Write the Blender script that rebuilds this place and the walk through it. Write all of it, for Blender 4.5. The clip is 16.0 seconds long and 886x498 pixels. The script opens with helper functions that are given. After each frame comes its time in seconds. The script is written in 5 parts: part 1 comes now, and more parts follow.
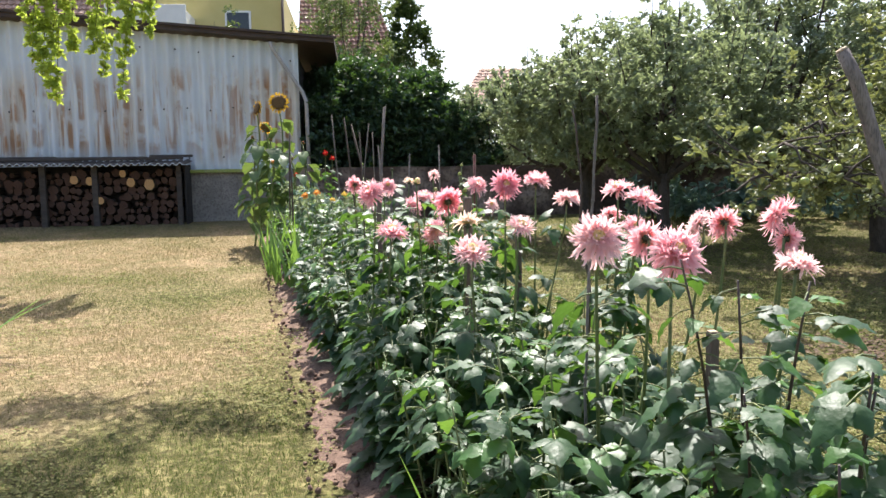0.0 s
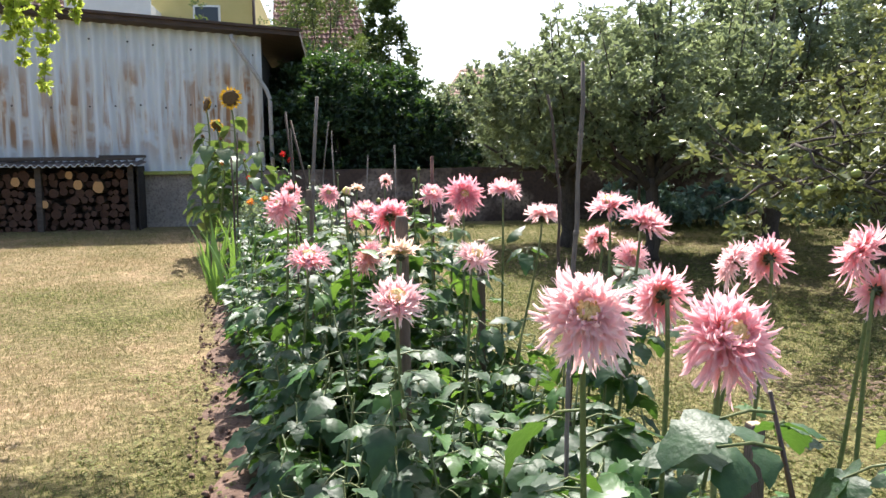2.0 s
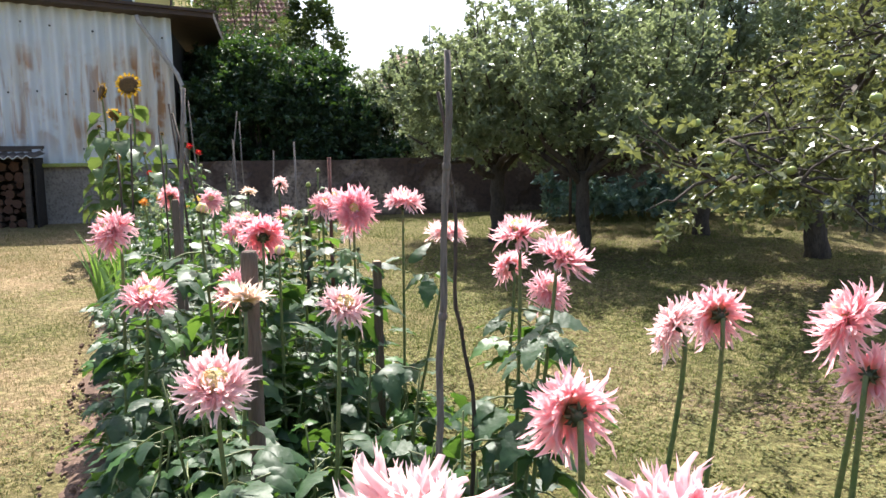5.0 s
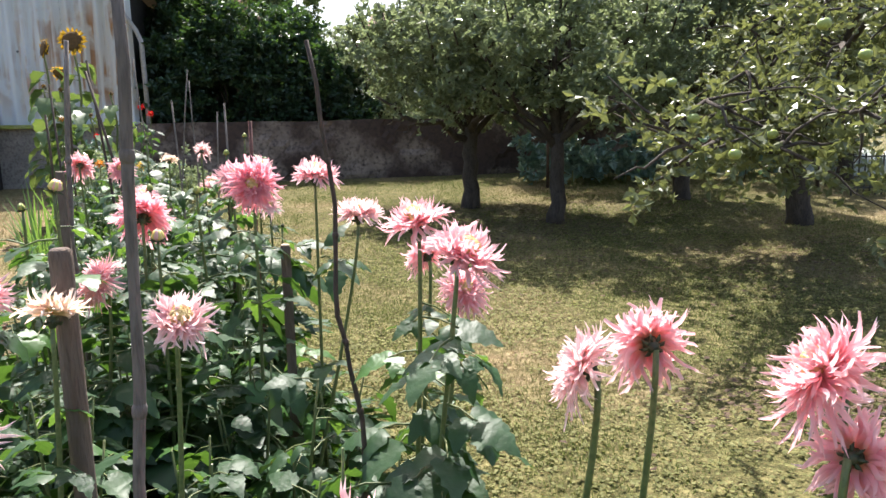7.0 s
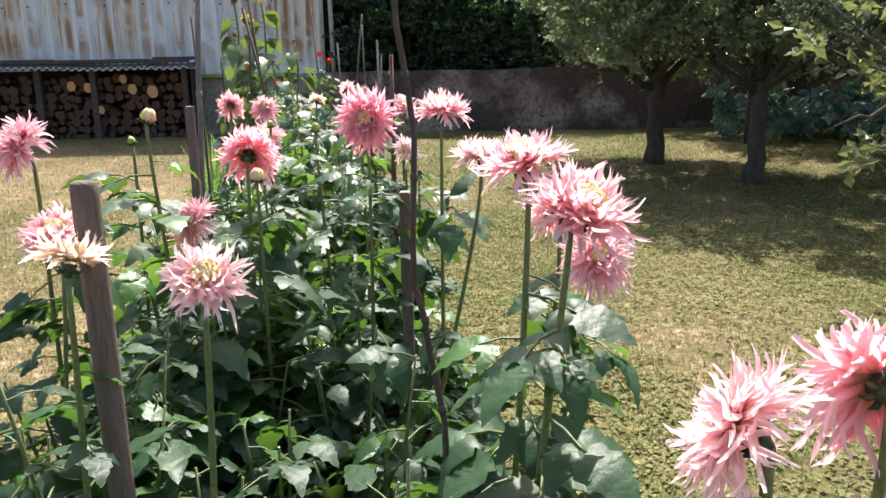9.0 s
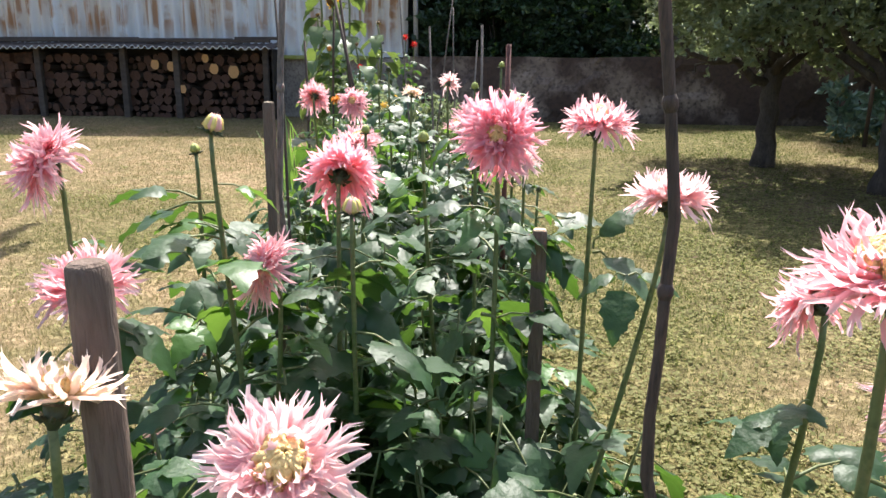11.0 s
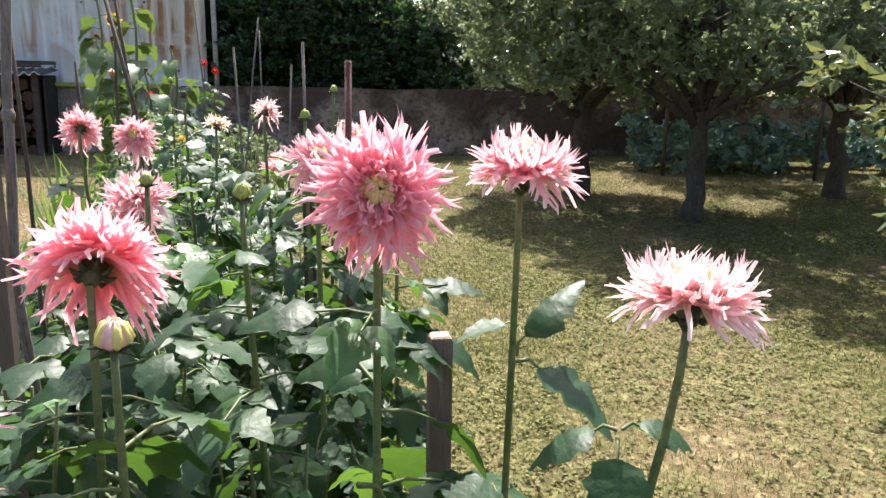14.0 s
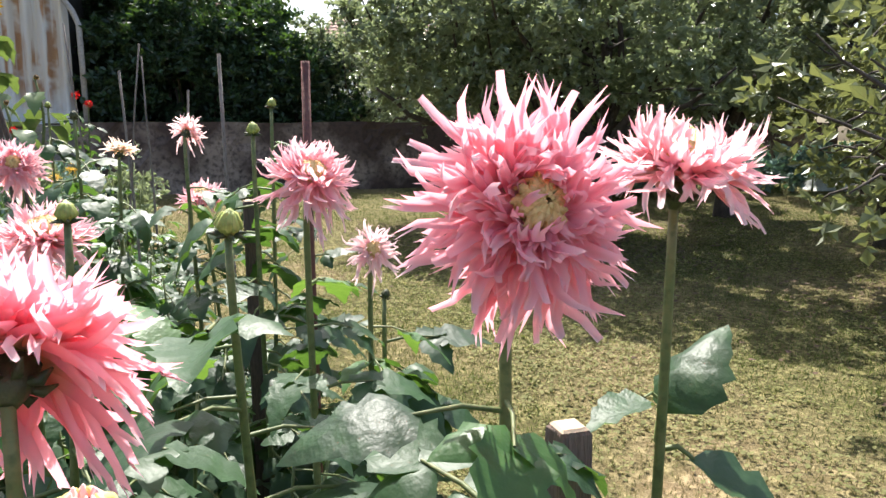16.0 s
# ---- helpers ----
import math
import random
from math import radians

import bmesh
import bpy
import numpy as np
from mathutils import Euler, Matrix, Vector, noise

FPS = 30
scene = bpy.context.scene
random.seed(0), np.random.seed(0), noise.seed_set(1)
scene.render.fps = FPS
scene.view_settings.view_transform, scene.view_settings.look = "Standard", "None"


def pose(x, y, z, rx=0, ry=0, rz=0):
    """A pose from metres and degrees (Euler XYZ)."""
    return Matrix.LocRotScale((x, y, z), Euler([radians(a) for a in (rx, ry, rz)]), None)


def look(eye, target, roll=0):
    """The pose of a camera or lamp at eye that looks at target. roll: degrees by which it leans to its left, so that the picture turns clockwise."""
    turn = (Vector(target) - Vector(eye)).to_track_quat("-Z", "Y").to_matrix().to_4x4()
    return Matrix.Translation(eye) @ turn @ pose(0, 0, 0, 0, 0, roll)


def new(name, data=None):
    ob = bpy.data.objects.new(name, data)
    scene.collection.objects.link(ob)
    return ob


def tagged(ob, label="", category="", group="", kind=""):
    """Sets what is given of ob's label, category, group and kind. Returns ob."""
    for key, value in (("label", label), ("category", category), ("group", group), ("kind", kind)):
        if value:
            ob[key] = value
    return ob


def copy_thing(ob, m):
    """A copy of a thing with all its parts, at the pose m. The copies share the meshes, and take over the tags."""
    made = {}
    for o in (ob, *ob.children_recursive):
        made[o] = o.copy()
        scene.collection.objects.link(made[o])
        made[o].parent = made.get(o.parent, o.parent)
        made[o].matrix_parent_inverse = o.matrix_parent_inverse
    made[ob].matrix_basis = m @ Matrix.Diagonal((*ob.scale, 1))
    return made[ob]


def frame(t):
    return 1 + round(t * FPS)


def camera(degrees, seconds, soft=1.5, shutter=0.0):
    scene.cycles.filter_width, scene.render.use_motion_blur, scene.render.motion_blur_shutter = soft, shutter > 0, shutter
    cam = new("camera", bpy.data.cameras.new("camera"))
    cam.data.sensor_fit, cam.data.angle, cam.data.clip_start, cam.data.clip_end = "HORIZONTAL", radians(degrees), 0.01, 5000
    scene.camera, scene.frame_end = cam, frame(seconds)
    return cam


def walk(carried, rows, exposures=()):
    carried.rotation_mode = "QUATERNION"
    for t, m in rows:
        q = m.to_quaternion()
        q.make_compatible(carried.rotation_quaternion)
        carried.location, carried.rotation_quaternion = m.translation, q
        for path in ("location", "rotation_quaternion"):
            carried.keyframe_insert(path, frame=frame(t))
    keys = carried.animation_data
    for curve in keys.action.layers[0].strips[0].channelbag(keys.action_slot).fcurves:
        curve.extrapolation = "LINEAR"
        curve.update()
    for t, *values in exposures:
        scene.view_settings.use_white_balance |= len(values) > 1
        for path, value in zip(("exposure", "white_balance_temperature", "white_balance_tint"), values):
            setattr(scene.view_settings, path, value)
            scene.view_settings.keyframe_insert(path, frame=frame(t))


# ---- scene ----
cam = camera(63.2, 16.0)
METRES, EYE, TILT, LEAN, TURN = 4.5, 1.6, -4.0, -1.0, -6.5
ROWS = [
    (0.0, 0.0, 0.0, 0.0, -0.04, -1.2, 2.01),
    (0.5, 0.0071, 0.0543, 0.0069, -4.27, -1.36, 2.29),
    (1.0, 0.0186, 0.1107, 0.0082, -6.43, -1.12, 2.44),
    (1.5, 0.0378, 0.167, 0.0151, -3.28, -1.54, 2.46),
    (2.0, 0.0467, 0.2225, 0.0236, -1.4, -1.13, 1.92),
    (2.5, 0.0467, 0.2648, 0.0307, -3.51, -0.86, 1.93),
    (3.0, 0.0532, 0.2849, 0.0331, -7.2, -0.8, 2.18),
    (3.5, 0.0643, 0.3035, 0.0387, -9.92, -1.07, 2.34),
    (4.0, 0.0772, 0.3185, 0.0434, -8.91, -1.59, 2.4),
    (6.5, 0.1389, 0.41, 0.0641, -4.78, -4.22, 2.32),
    (7.0, 0.1619, 0.4367, 0.0627, -7.41, -5.5, 2.61),
    (7.5, 0.1784, 0.4574, 0.0567, -8.36, -6.17, 1.9),
    (8.0, 0.1931, 0.4764, 0.0518, -3.72, -7.06, 1.95),
    (8.5, 0.1989, 0.5025, 0.0483, 2.27, -7.89, 1.88),
    (9.0, 0.1976, 0.5319, 0.0512, 7.12, -8.58, 1.46),
    (9.5, 0.1966, 0.5621, 0.055, 11.72, -8.89, 0.65),
    (10.0, 0.1864, 0.5915, 0.0605, 14.67, -9.56, -0.5),
    (12.5, 0.0896, 0.7141, 0.0771, 7.64, -9.85, 0.32),
    (13.0, 0.0908, 0.7297, 0.0772, 5.86, -10.73, 0.72),
    (13.5, 0.1004, 0.7574, 0.072, 1.75, -8.78, 0.73),
    (14.0, 0.1006, 0.7893, 0.0754, -2.15, -7.2, 0.24),
    (14.5, 0.0886, 0.8192, 0.0789, -2.9, -5.36, 0.68),
    (15.0, 0.0742, 0.844, 0.0719, -2.9, -4.72, 1.59),
    (15.5, 0.0637, 0.8619, 0.0696, -5.53, -4.63, 2.05),
    (16.0, 0.0523, 0.8779, 0.0694, -11.43, -4.7, 2.18),
]
walk(cam, [(t, pose(0, 0, EYE, TILT, LEAN, TURN) @ pose(METRES * x, METRES * y, METRES * z, 90 + pitch, roll, yaw)) for t, x, y, z, yaw, pitch, roll in ROWS])


# ---------------------------------------------------------------- light
SUN_ELEV, SUN_AZ = 58.0, 83.0          # degrees; azimuth counted from +x towards +y
sun_dir = Vector((math.cos(radians(SUN_ELEV)) * math.cos(radians(SUN_AZ)),
                  math.cos(radians(SUN_ELEV)) * math.sin(radians(SUN_AZ)), math.sin(radians(SUN_ELEV))))
world = bpy.data.worlds.new("sky")
scene.world = world
world.use_nodes = True
wn = world.node_tree
sky = wn.nodes.new("ShaderNodeTexSky")
sky.sky_type, sky.sun_disc = "NISHITA", False
sky.sun_elevation, sky.sun_rotation = radians(SUN_ELEV), radians(90 - SUN_AZ)
sky.dust_density, sky.air_density = 3.5, 1.0
wn.nodes["Background"].inputs["Strength"].default_value = 0.14
wn.links.new(sky.outputs[0], wn.nodes["Background"].inputs["Color"])
lamp = bpy.data.lights.new("sun", "SUN")
lamp.energy, lamp.angle, lamp.color = 5.0, radians(0.55), (1.0, 0.965, 0.90)
sun = new("sun", lamp)
sun.matrix_world = look((20, 8, 30), Vector((20, 8, 30)) - sun_dir)
scene.view_settings.exposure = 1.16


# ---------------------------------------------------------------- materials
def tree_of(name):
    m = bpy.data.materials.new(name)
    m.use_nodes = True
    return m, m.node_tree, m.node_tree.nodes["Principled BSDF"]


def mixed(nt, fac, a, b):
    n = nt.nodes.new("ShaderNodeMix")
    n.data_type = "RGBA"
    for sock, v in ((n.inputs[0], fac), (n.inputs[6], a), (n.inputs[7], b)):
        if hasattr(v, "is_output"):
            nt.links.new(v, sock)
        elif isinstance(v, (int, float)):
            sock.default_value = v
        else:
            sock.default_value = (*v, 1)
    return n.outputs[2]


def noisy(nt, scale, detail=4.0, stretch=(1, 1, 1), coords="Object", rough=0.55):
    tc, mp, n = nt.nodes.new("ShaderNodeTexCoord"), nt.nodes.new("ShaderNodeMapping"), nt.nodes.new("ShaderNodeTexNoise")
    mp.inputs["Scale"].default_value = stretch
    n.inputs["Scale"].default_value, n.inputs["Detail"].default_value, n.inputs["Roughness"].default_value = scale, detail, rough
    nt.links.new(tc.outputs[coords], mp.inputs[0])
    nt.links.new(mp.outputs[0], n.inputs["Vector"])
    return n.outputs["Fac"]


def ranged(nt, v, lo, hi, a=0.0, b=1.0):
    n = nt.nodes.new("ShaderNodeMapRange")
    n.inputs[1].default_value, n.inputs[2].default_value, n.inputs[3].default_value, n.inputs[4].default_value = lo, hi, a, b
    nt.links.new(v, n.inputs[0])
    return n.outputs[0]


def relief(nt, bsdf, v, strength, distance=0.01):
    b = nt.nodes.new("ShaderNodeBump")
    b.inputs["Strength"].default_value, b.inputs["Distance"].default_value = strength, distance
    nt.links.new(v, b.inputs["Height"])
    nt.links.new(b.outputs[0], bsdf.inputs["Normal"])


def surface(name, a, b, scale=6.0, rough=0.8, fine=60.0, bump=0.3, stretch=(1, 1, 1), c=None, metal=0.0, cut=(0.35, 0.65)):
    """Two tones at a large scale, a third at a fine one, with relief."""
    m, nt, p = tree_of(name)
    big = ranged(nt, noisy(nt, scale, 5, stretch), *cut)
    small = noisy(nt, fine, 3, stretch)
    col = mixed(nt, big, a, b)
    col = mixed(nt, ranged(nt, small, 0.45, 0.75), col, c or tuple(v * 0.6 for v in a))
    nt.links.new(col, p.inputs["Base Color"])
    p.inputs["Roughness"].default_value, p.inputs["Metallic"].default_value = rough, metal
    relief(nt, p, small, bump)
    return m


def foliage(name, dark, light, rough=0.45, through_amount=0.3, island=False, glow=(0.25, 0.42, 0.05), vein=0.0, gloss=0.4):
    """A leaf: two greens by random piece, light passing through, soft gloss."""
    m, nt, p = tree_of(name)
    if island:
        r = nt.nodes.new("ShaderNodeNewGeometry").outputs["Random Per Island"]
    else:
        r = nt.nodes.new("ShaderNodeObjectInfo").outputs["Random"]
    col = mixed(nt, r, dark, light)
    blot = noisy(nt, 35.0 if not island else 2.0, 3)
    col = mixed(nt, ranged(nt, blot, 0.5, 0.75, 0.0, 0.5), col, tuple(v * 1.5 for v in light))
    nt.links.new(col, p.inputs["Base Color"])
    p.inputs["Roughness"].default_value = rough
    p.inputs["Specular IOR Level"].default_value = gloss
    if vein:
        relief(nt, p, noisy(nt, vein * 14, 3), 0.40, 0.006)
    t = nt.nodes.new("ShaderNodeBsdfTranslucent")
    t.inputs[0].default_value = (*glow, 1)
    mx = nt.nodes.new("ShaderNodeMixShader")
    mx.inputs[0].default_value = through_amount
    nt.links.new(p.outputs[0], mx.inputs[1])
    nt.links.new(t.outputs[0], mx.inputs[2])
    nt.links.new(mx.outputs[0], nt.nodes["Material Output"].inputs[0])
    return m


def petal_paint(name, base, body, tip, glow):
    """Petal pigment along its length (u of the UV map): base, body, pale tip; pale edge highlights painted across v."""
    m, nt, p = tree_of(name)
    uv, sep, ramp = nt.nodes.new("ShaderNodeTexCoord"), nt.nodes.new("ShaderNodeSeparateXYZ"), nt.nodes.new("ShaderNodeValToRGB")
    nt.links.new(uv.outputs["UV"], sep.inputs[0])
    nt.links.new(sep.outputs[0], ramp.inputs[0])
    e = ramp.color_ramp.elements
    e[0].position, e[0].color = 0.17, (*base, 1)
    e[1].position, e[1].color = 1.0, (*tip, 1)
    k = e.new(0.38)
    k.color = (*body, 1)
    k = e.new(0.72)
    k.color = tuple(0.45 * a + 0.55 * b for a, b in zip(body, tip)) + (1,)
    r = nt.nodes.new("ShaderNodeNewGeometry").outputs["Random Per Island"]
    col = mixed(nt, ranged(nt, r, 0, 1, 0, 0.22), ramp.outputs[0], tip)
    # highlights on the rolled petal edges, painted as a mix towards the tip colour
    edge_highlight = nt.nodes.new("ShaderNodeMath")
    edge_highlight.operation = "PINGPONG"
    edge_highlight.inputs[1].default_value = 0.5
    nt.links.new(sep.outputs[1], edge_highlight.inputs[0])
    col = mixed(nt, ranged(nt, edge_highlight.outputs[0], 0.5, 0.0, 0.0, 0.32), col, tip)
    nt.links.new(col, p.inputs["Base Color"])
    p.inputs["Roughness"].default_value = 0.5
    p.inputs["Specular IOR Level"].default_value = 0.25
    t = nt.nodes.new("ShaderNodeBsdfTranslucent")
    t.inputs[0].default_value = (*glow, 1)
    mx = nt.nodes.new("ShaderNodeMixShader")
    mx.inputs[0].default_value = 0.58
    nt.links.new(p.outputs[0], mx.inputs[1])
    nt.links.new(t.outputs[0], mx.inputs[2])
    nt.links.new(mx.outputs[0], nt.nodes["Material Output"].inputs[0])
    return m


def dry_patches(nt):
    """Where the lawn is parched: large patches, more of them on the open side left of the bed."""
    tc, sep = nt.nodes.new("ShaderNodeTexCoord"), nt.nodes.new("ShaderNodeSeparateXYZ")
    nt.links.new(tc.outputs["Object"], sep.inputs[0])
    open_side = ranged(nt, sep.outputs[0], 1.0, -1.0, 0.0, 0.17)
    far_side = ranged(nt, sep.outputs[1], 3.4, 5.6, -0.26, 0.0)
    add, add2 = nt.nodes.new("ShaderNodeMath"), nt.nodes.new("ShaderNodeMath")
    nt.links.new(noisy(nt, 0.55, 6), add.inputs[0])
    nt.links.new(open_side, add.inputs[1])
    nt.links.new(add.outputs[0], add2.inputs[0])
    nt.links.new(far_side, add2.inputs[1])
    return ranged(nt, add2.outputs[0], 0.49, 0.72)


def lawn_paint():
    m, nt, p = tree_of("dry_lawn")
    big = dry_patches(nt)
    mid = ranged(nt, noisy(nt, 4.5, 5), 0.38, 0.64)
    tuft = ranged(nt, noisy(nt, 19.0, 5, rough=0.7), 0.40, 0.60)
    fine = noisy(nt, 70.0, 3)
    green = mixed(nt, tuft, mixed(nt, mid, (0.046, 0.048, 0.015), (0.080, 0.075, 0.028)), mixed(nt, mid, (0.150, 0.146, 0.053), (0.245, 0.212, 0.096)))
    dry = mixed(nt, tuft, mixed(nt, mid, (0.200, 0.138, 0.078), (0.110, 0.092, 0.042)), mixed(nt, mid, (0.400, 0.295, 0.180), (0.265, 0.222, 0.112)))
    col = mixed(nt, big, green, dry)
    col = mixed(nt, ranged(nt, fine, 0.45, 0.75, 0.0, 0.7), col, (0.17, 0.125, 0.06))
    nt.links.new(col, p.inputs["Base Color"])
    p.inputs["Roughness"].default_value = 0.95
    p.inputs["Specular IOR Level"].default_value = 0.15
    relief(nt, p, tuft, 0.7, 0.02)
    return m


def blade_paint():
    m, nt, p = tree_of("grass_blades")
    r = nt.nodes.new("ShaderNodeNewGeometry").outputs["Random Per Island"]
    green = mixed(nt, r, (0.062, 0.102, 0.020), (0.170, 0.185, 0.056))
    dry = mixed(nt, r, (0.150, 0.145, 0.050), (0.38, 0.285, 0.165))
    col = mixed(nt, dry_patches(nt), green, dry)
    nt.links.new(col, p.inputs["Base Color"])
    p.inputs["Roughness"].default_value = 0.6
    p.inputs["Specular IOR Level"].default_value = 0.3
    t = nt.nodes.new("ShaderNodeBsdfTranslucent")
    nt.links.new(col, t.inputs[0])
    mx = nt.nodes.new("ShaderNodeMixShader")
    mx.inputs[0].default_value = 0.45
    nt.links.new(p.outputs[0], mx.inputs[1])
    nt.links.new(t.outputs[0], mx.inputs[2])
    nt.links.new(mx.outputs[0], nt.nodes["Material Output"].inputs[0])
    return m


def rust_paint():
    """Chalky zinc sheet; a worn belt at mid height with tan stains and streaks of rust that run down."""
    m, nt, p = tree_of("weathered_zinc_sheet")
    tc, sep = nt.nodes.new("ShaderNodeTexCoord"), nt.nodes.new("ShaderNodeSeparateXYZ")
    nt.links.new(tc.outputs["Object"], sep.inputs[0])

    def times(a, b):
        n = nt.nodes.new("ShaderNodeMath")
        n.operation = "MULTIPLY"
        nt.links.new(a, n.inputs[0])
        nt.links.new(b, n.inputs[1])
        return n.outputs[0]

    base = mixed(nt, noisy(nt, 1.2, 4), (0.56, 0.60, 0.66), (0.70, 0.71, 0.72))
    belt = times(ranged(nt, sep.outputs[2], 1.25, 1.75), ranged(nt, sep.outputs[2], 3.55, 3.0))
    broad = ranged(nt, noisy(nt, 0.75, 3, (1, 0.0, 0.25)), 0.36, 0.50)
    stain = times(times(ranged(nt, noisy(nt, 2.3, 3, (1, 0.0, 0.10)), 0.36, 0.54), broad), belt)
    col = mixed(nt, ranged(nt, stain, 0, 1, 0, 0.6), base, (0.56, 0.45, 0.33))
    streak = times(ranged(nt, noisy(nt, 6.5, 4, (1, 0.0, 0.07)), 0.47, 0.56), ranged(nt, noisy(nt, 2.2, 3, (1.0, 0.0, 0.9)), 0.40, 0.52))
    rust = mixed(nt, noisy(nt, 9.0, 4, (1, 1, 0.3)), (0.25, 0.10, 0.045), (0.44, 0.26, 0.13))
    col = mixed(nt, times(times(streak, belt), ranged(nt, broad, 0, 1, 0.45, 1.0)), col, rust)
    dirt = ranged(nt, noisy(nt, 3.0, 4, (1.0, 0.0, 0.15)), 0.55, 0.75, 0.0, 0.45)
    nt.links.new(mixed(nt, dirt, col, (0.36, 0.34, 0.32)), p.inputs["Base Color"])
    p.inputs["Roughness"].default_value = 0.62
    p.inputs["Metallic"].default_value = 0.1
    relief(nt, p, noisy(nt, 40, 3), 0.12)
    return m


M = {}
M["lawn"] = lawn_paint()
M["grass"] = blade_paint()
M["soil"] = surface("garden_soil", (0.12, 0.070, 0.050), (0.21, 0.130, 0.095), 9, 0.95, 55, 1.0, c=(0.07, 0.04, 0.03))
M["leaf"] = foliage("dahlia_leaf", (0.013, 0.033, 0.016), (0.032, 0.071, 0.028), 0.48, 0.17, glow=(0.20, 0.40, 0.05), vein=4.0, gloss=0.34)
M["young"] = foliage("young_leaf", (0.035, 0.085, 0.024), (0.06, 0.14, 0.034), 0.42, 0.24, glow=(0.26, 0.46, 0.06), vein=4.0)
M["stem"] = surface("green_stem", (0.11, 0.15, 0.045), (0.17, 0.175, 0.065), 14, 0.55, 90, 0.1)
M["dark_stem"] = surface("purple_brown_stem", (0.045, 0.022, 0.022), (0.08, 0.05, 0.03), 14, 0.5, 90, 0.1)
M["pink"] = petal_paint("pink_petal", (0.88, 0.48, 0.15), (0.92, 0.40, 0.47), (0.97, 0.84, 0.85), (1.0, 0.56, 0.60))
M["rose"] = petal_paint("deep_pink_petal", (0.88, 0.48, 0.15), (0.93, 0.27, 0.38), (0.97, 0.78, 0.81), (1.0, 0.46, 0.53))
M["pale"] = petal_paint("pale_pink_petal", (0.90, 0.70, 0.40), (0.94, 0.64, 0.69), (0.97, 0.88, 0.88), (1.0, 0.66, 0.66))
M["fading"] = petal_paint("fading_petal", (0.60, 0.58, 0.12), (0.94, 0.82, 0.68), (0.96, 0.83, 0.84), (0.96, 0.74, 0.60))
M["yellow"] = petal_paint("yellow_petal", (0.75, 0.45, 0.05), (0.85, 0.60, 0.12), (0.90, 0.72, 0.25), (0.9, 0.6, 0.1))
M["orange"] = petal_paint("orange_petal", (0.70, 0.22, 0.02), (0.85, 0.34, 0.06), (0.90, 0.48, 0.12), (0.9, 0.35, 0.05))
M["red"] = petal_paint("red_petal", (0.35, 0.01, 0.01), (0.55, 0.015, 0.02), (0.65, 0.04, 0.05), (0.7, 0.02, 0.02))
M["sunray"] = petal_paint("sunflower_ray", (0.50, 0.27, 0.02), (0.62, 0.37, 0.03), (0.68, 0.44, 0.05), (0.45, 0.26, 0.02))
M["disc"] = surface("dahlia_disc", (0.80, 0.60, 0.27), (0.72, 0.50, 0.20), 60, 0.6, 220, 0.5, c=(0.50, 0.29, 0.09))
M["brown_disc"] = surface("sunflower_disc", (0.10, 0.055, 0.02), (0.16, 0.09, 0.03), 40, 0.9, 180, 1.0)
M["calyx"] = surface("dark_calyx", (0.035, 0.042, 0.018), (0.075, 0.085, 0.028), 40, 0.6, 120, 0.2)
M["budpink"] = surface("opening_bud", (0.90, 0.52, 0.46), (0.90, 0.40, 0.42), 38, 0.5, 120, 0.1, c=(0.92, 0.62, 0.48))
M["budyellow"] = surface("yellow_bud_petal", (0.78, 0.66, 0.18), (0.82, 0.60, 0.26), 30, 0.5, 120, 0.1, c=(0.70, 0.62, 0.16))
M["budgreen"] = surface("bud_sepal", (0.30, 0.36, 0.08), (0.42, 0.42, 0.12), 30, 0.5, 120, 0.1)
M["stake"] = surface("weathered_stake", (0.115, 0.080, 0.064), (0.195, 0.140, 0.110), 6, 0.9, 50, 0.6, (4, 4, 0.5), c=(0.11, 0.075, 0.055))
M["cut_end"] = surface("cut_timber_end", (0.50, 0.38, 0.26), (0.58, 0.46, 0.33), 20, 0.9, 90, 0.3)
M["stick"] = surface("dry_stick", (0.14, 0.115, 0.105), (0.26, 0.215, 0.195), 10, 0.9, 70, 0.5, (3, 3, 0.5))
M["dark_stick"] = surface("dark_stick", (0.05, 0.035, 0.028), (0.10, 0.065, 0.05), 10, 0.8, 70, 0.4, (3, 3, 0.5))
M["rod"] = surface("rusty_rod", (0.11, 0.035, 0.03), (0.16, 0.06, 0.045), 20, 0.7, 90, 0.3)
M["bark"] = surface("apple_bark", (0.050, 0.037, 0.031), (0.095, 0.075, 0.062), 7, 0.95, 38, 1.0, (1.5, 1.5, 0.6), c=(0.035, 0.027, 0.022))
M["apple_leaf"] = foliage("apple_leaf", (0.055, 0.082, 0.045), (0.195, 0.235, 0.135), 0.30, 0.38, True, (0.31, 0.37, 0.17), gloss=0.9)
M["near_leaf"] = foliage("near_apple_leaf", (0.050, 0.068, 0.028), (0.17, 0.185, 0.080), 0.34, 0.24, True, (0.30, 0.33, 0.10), gloss=0.6)
M["shrub_leaf"] = foliage("shrub_leaf", (0.010, 0.026, 0.014), (0.036, 0.070, 0.032), 0.42, 0.15, True, (0.15, 0.3, 0.04), gloss=0.5)
M["pear_leaf"] = foliage("pear_leaf", (0.050, 0.068, 0.034), (0.14, 0.16, 0.080), 0.42, 0.22, True, (0.25, 0.35, 0.06))
M["thuja"] = foliage("conifer_spray", (0.025, 0.05, 0.015), (0.08, 0.12, 0.03), 0.6, 0.1, True, (0.2, 0.3, 0.05))
M["birch_leaf"] = foliage("hanging_leaf", (0.18, 0.26, 0.04), (0.36, 0.42, 0.09), 0.5, 0.45, True, (0.55, 0.65, 0.10))
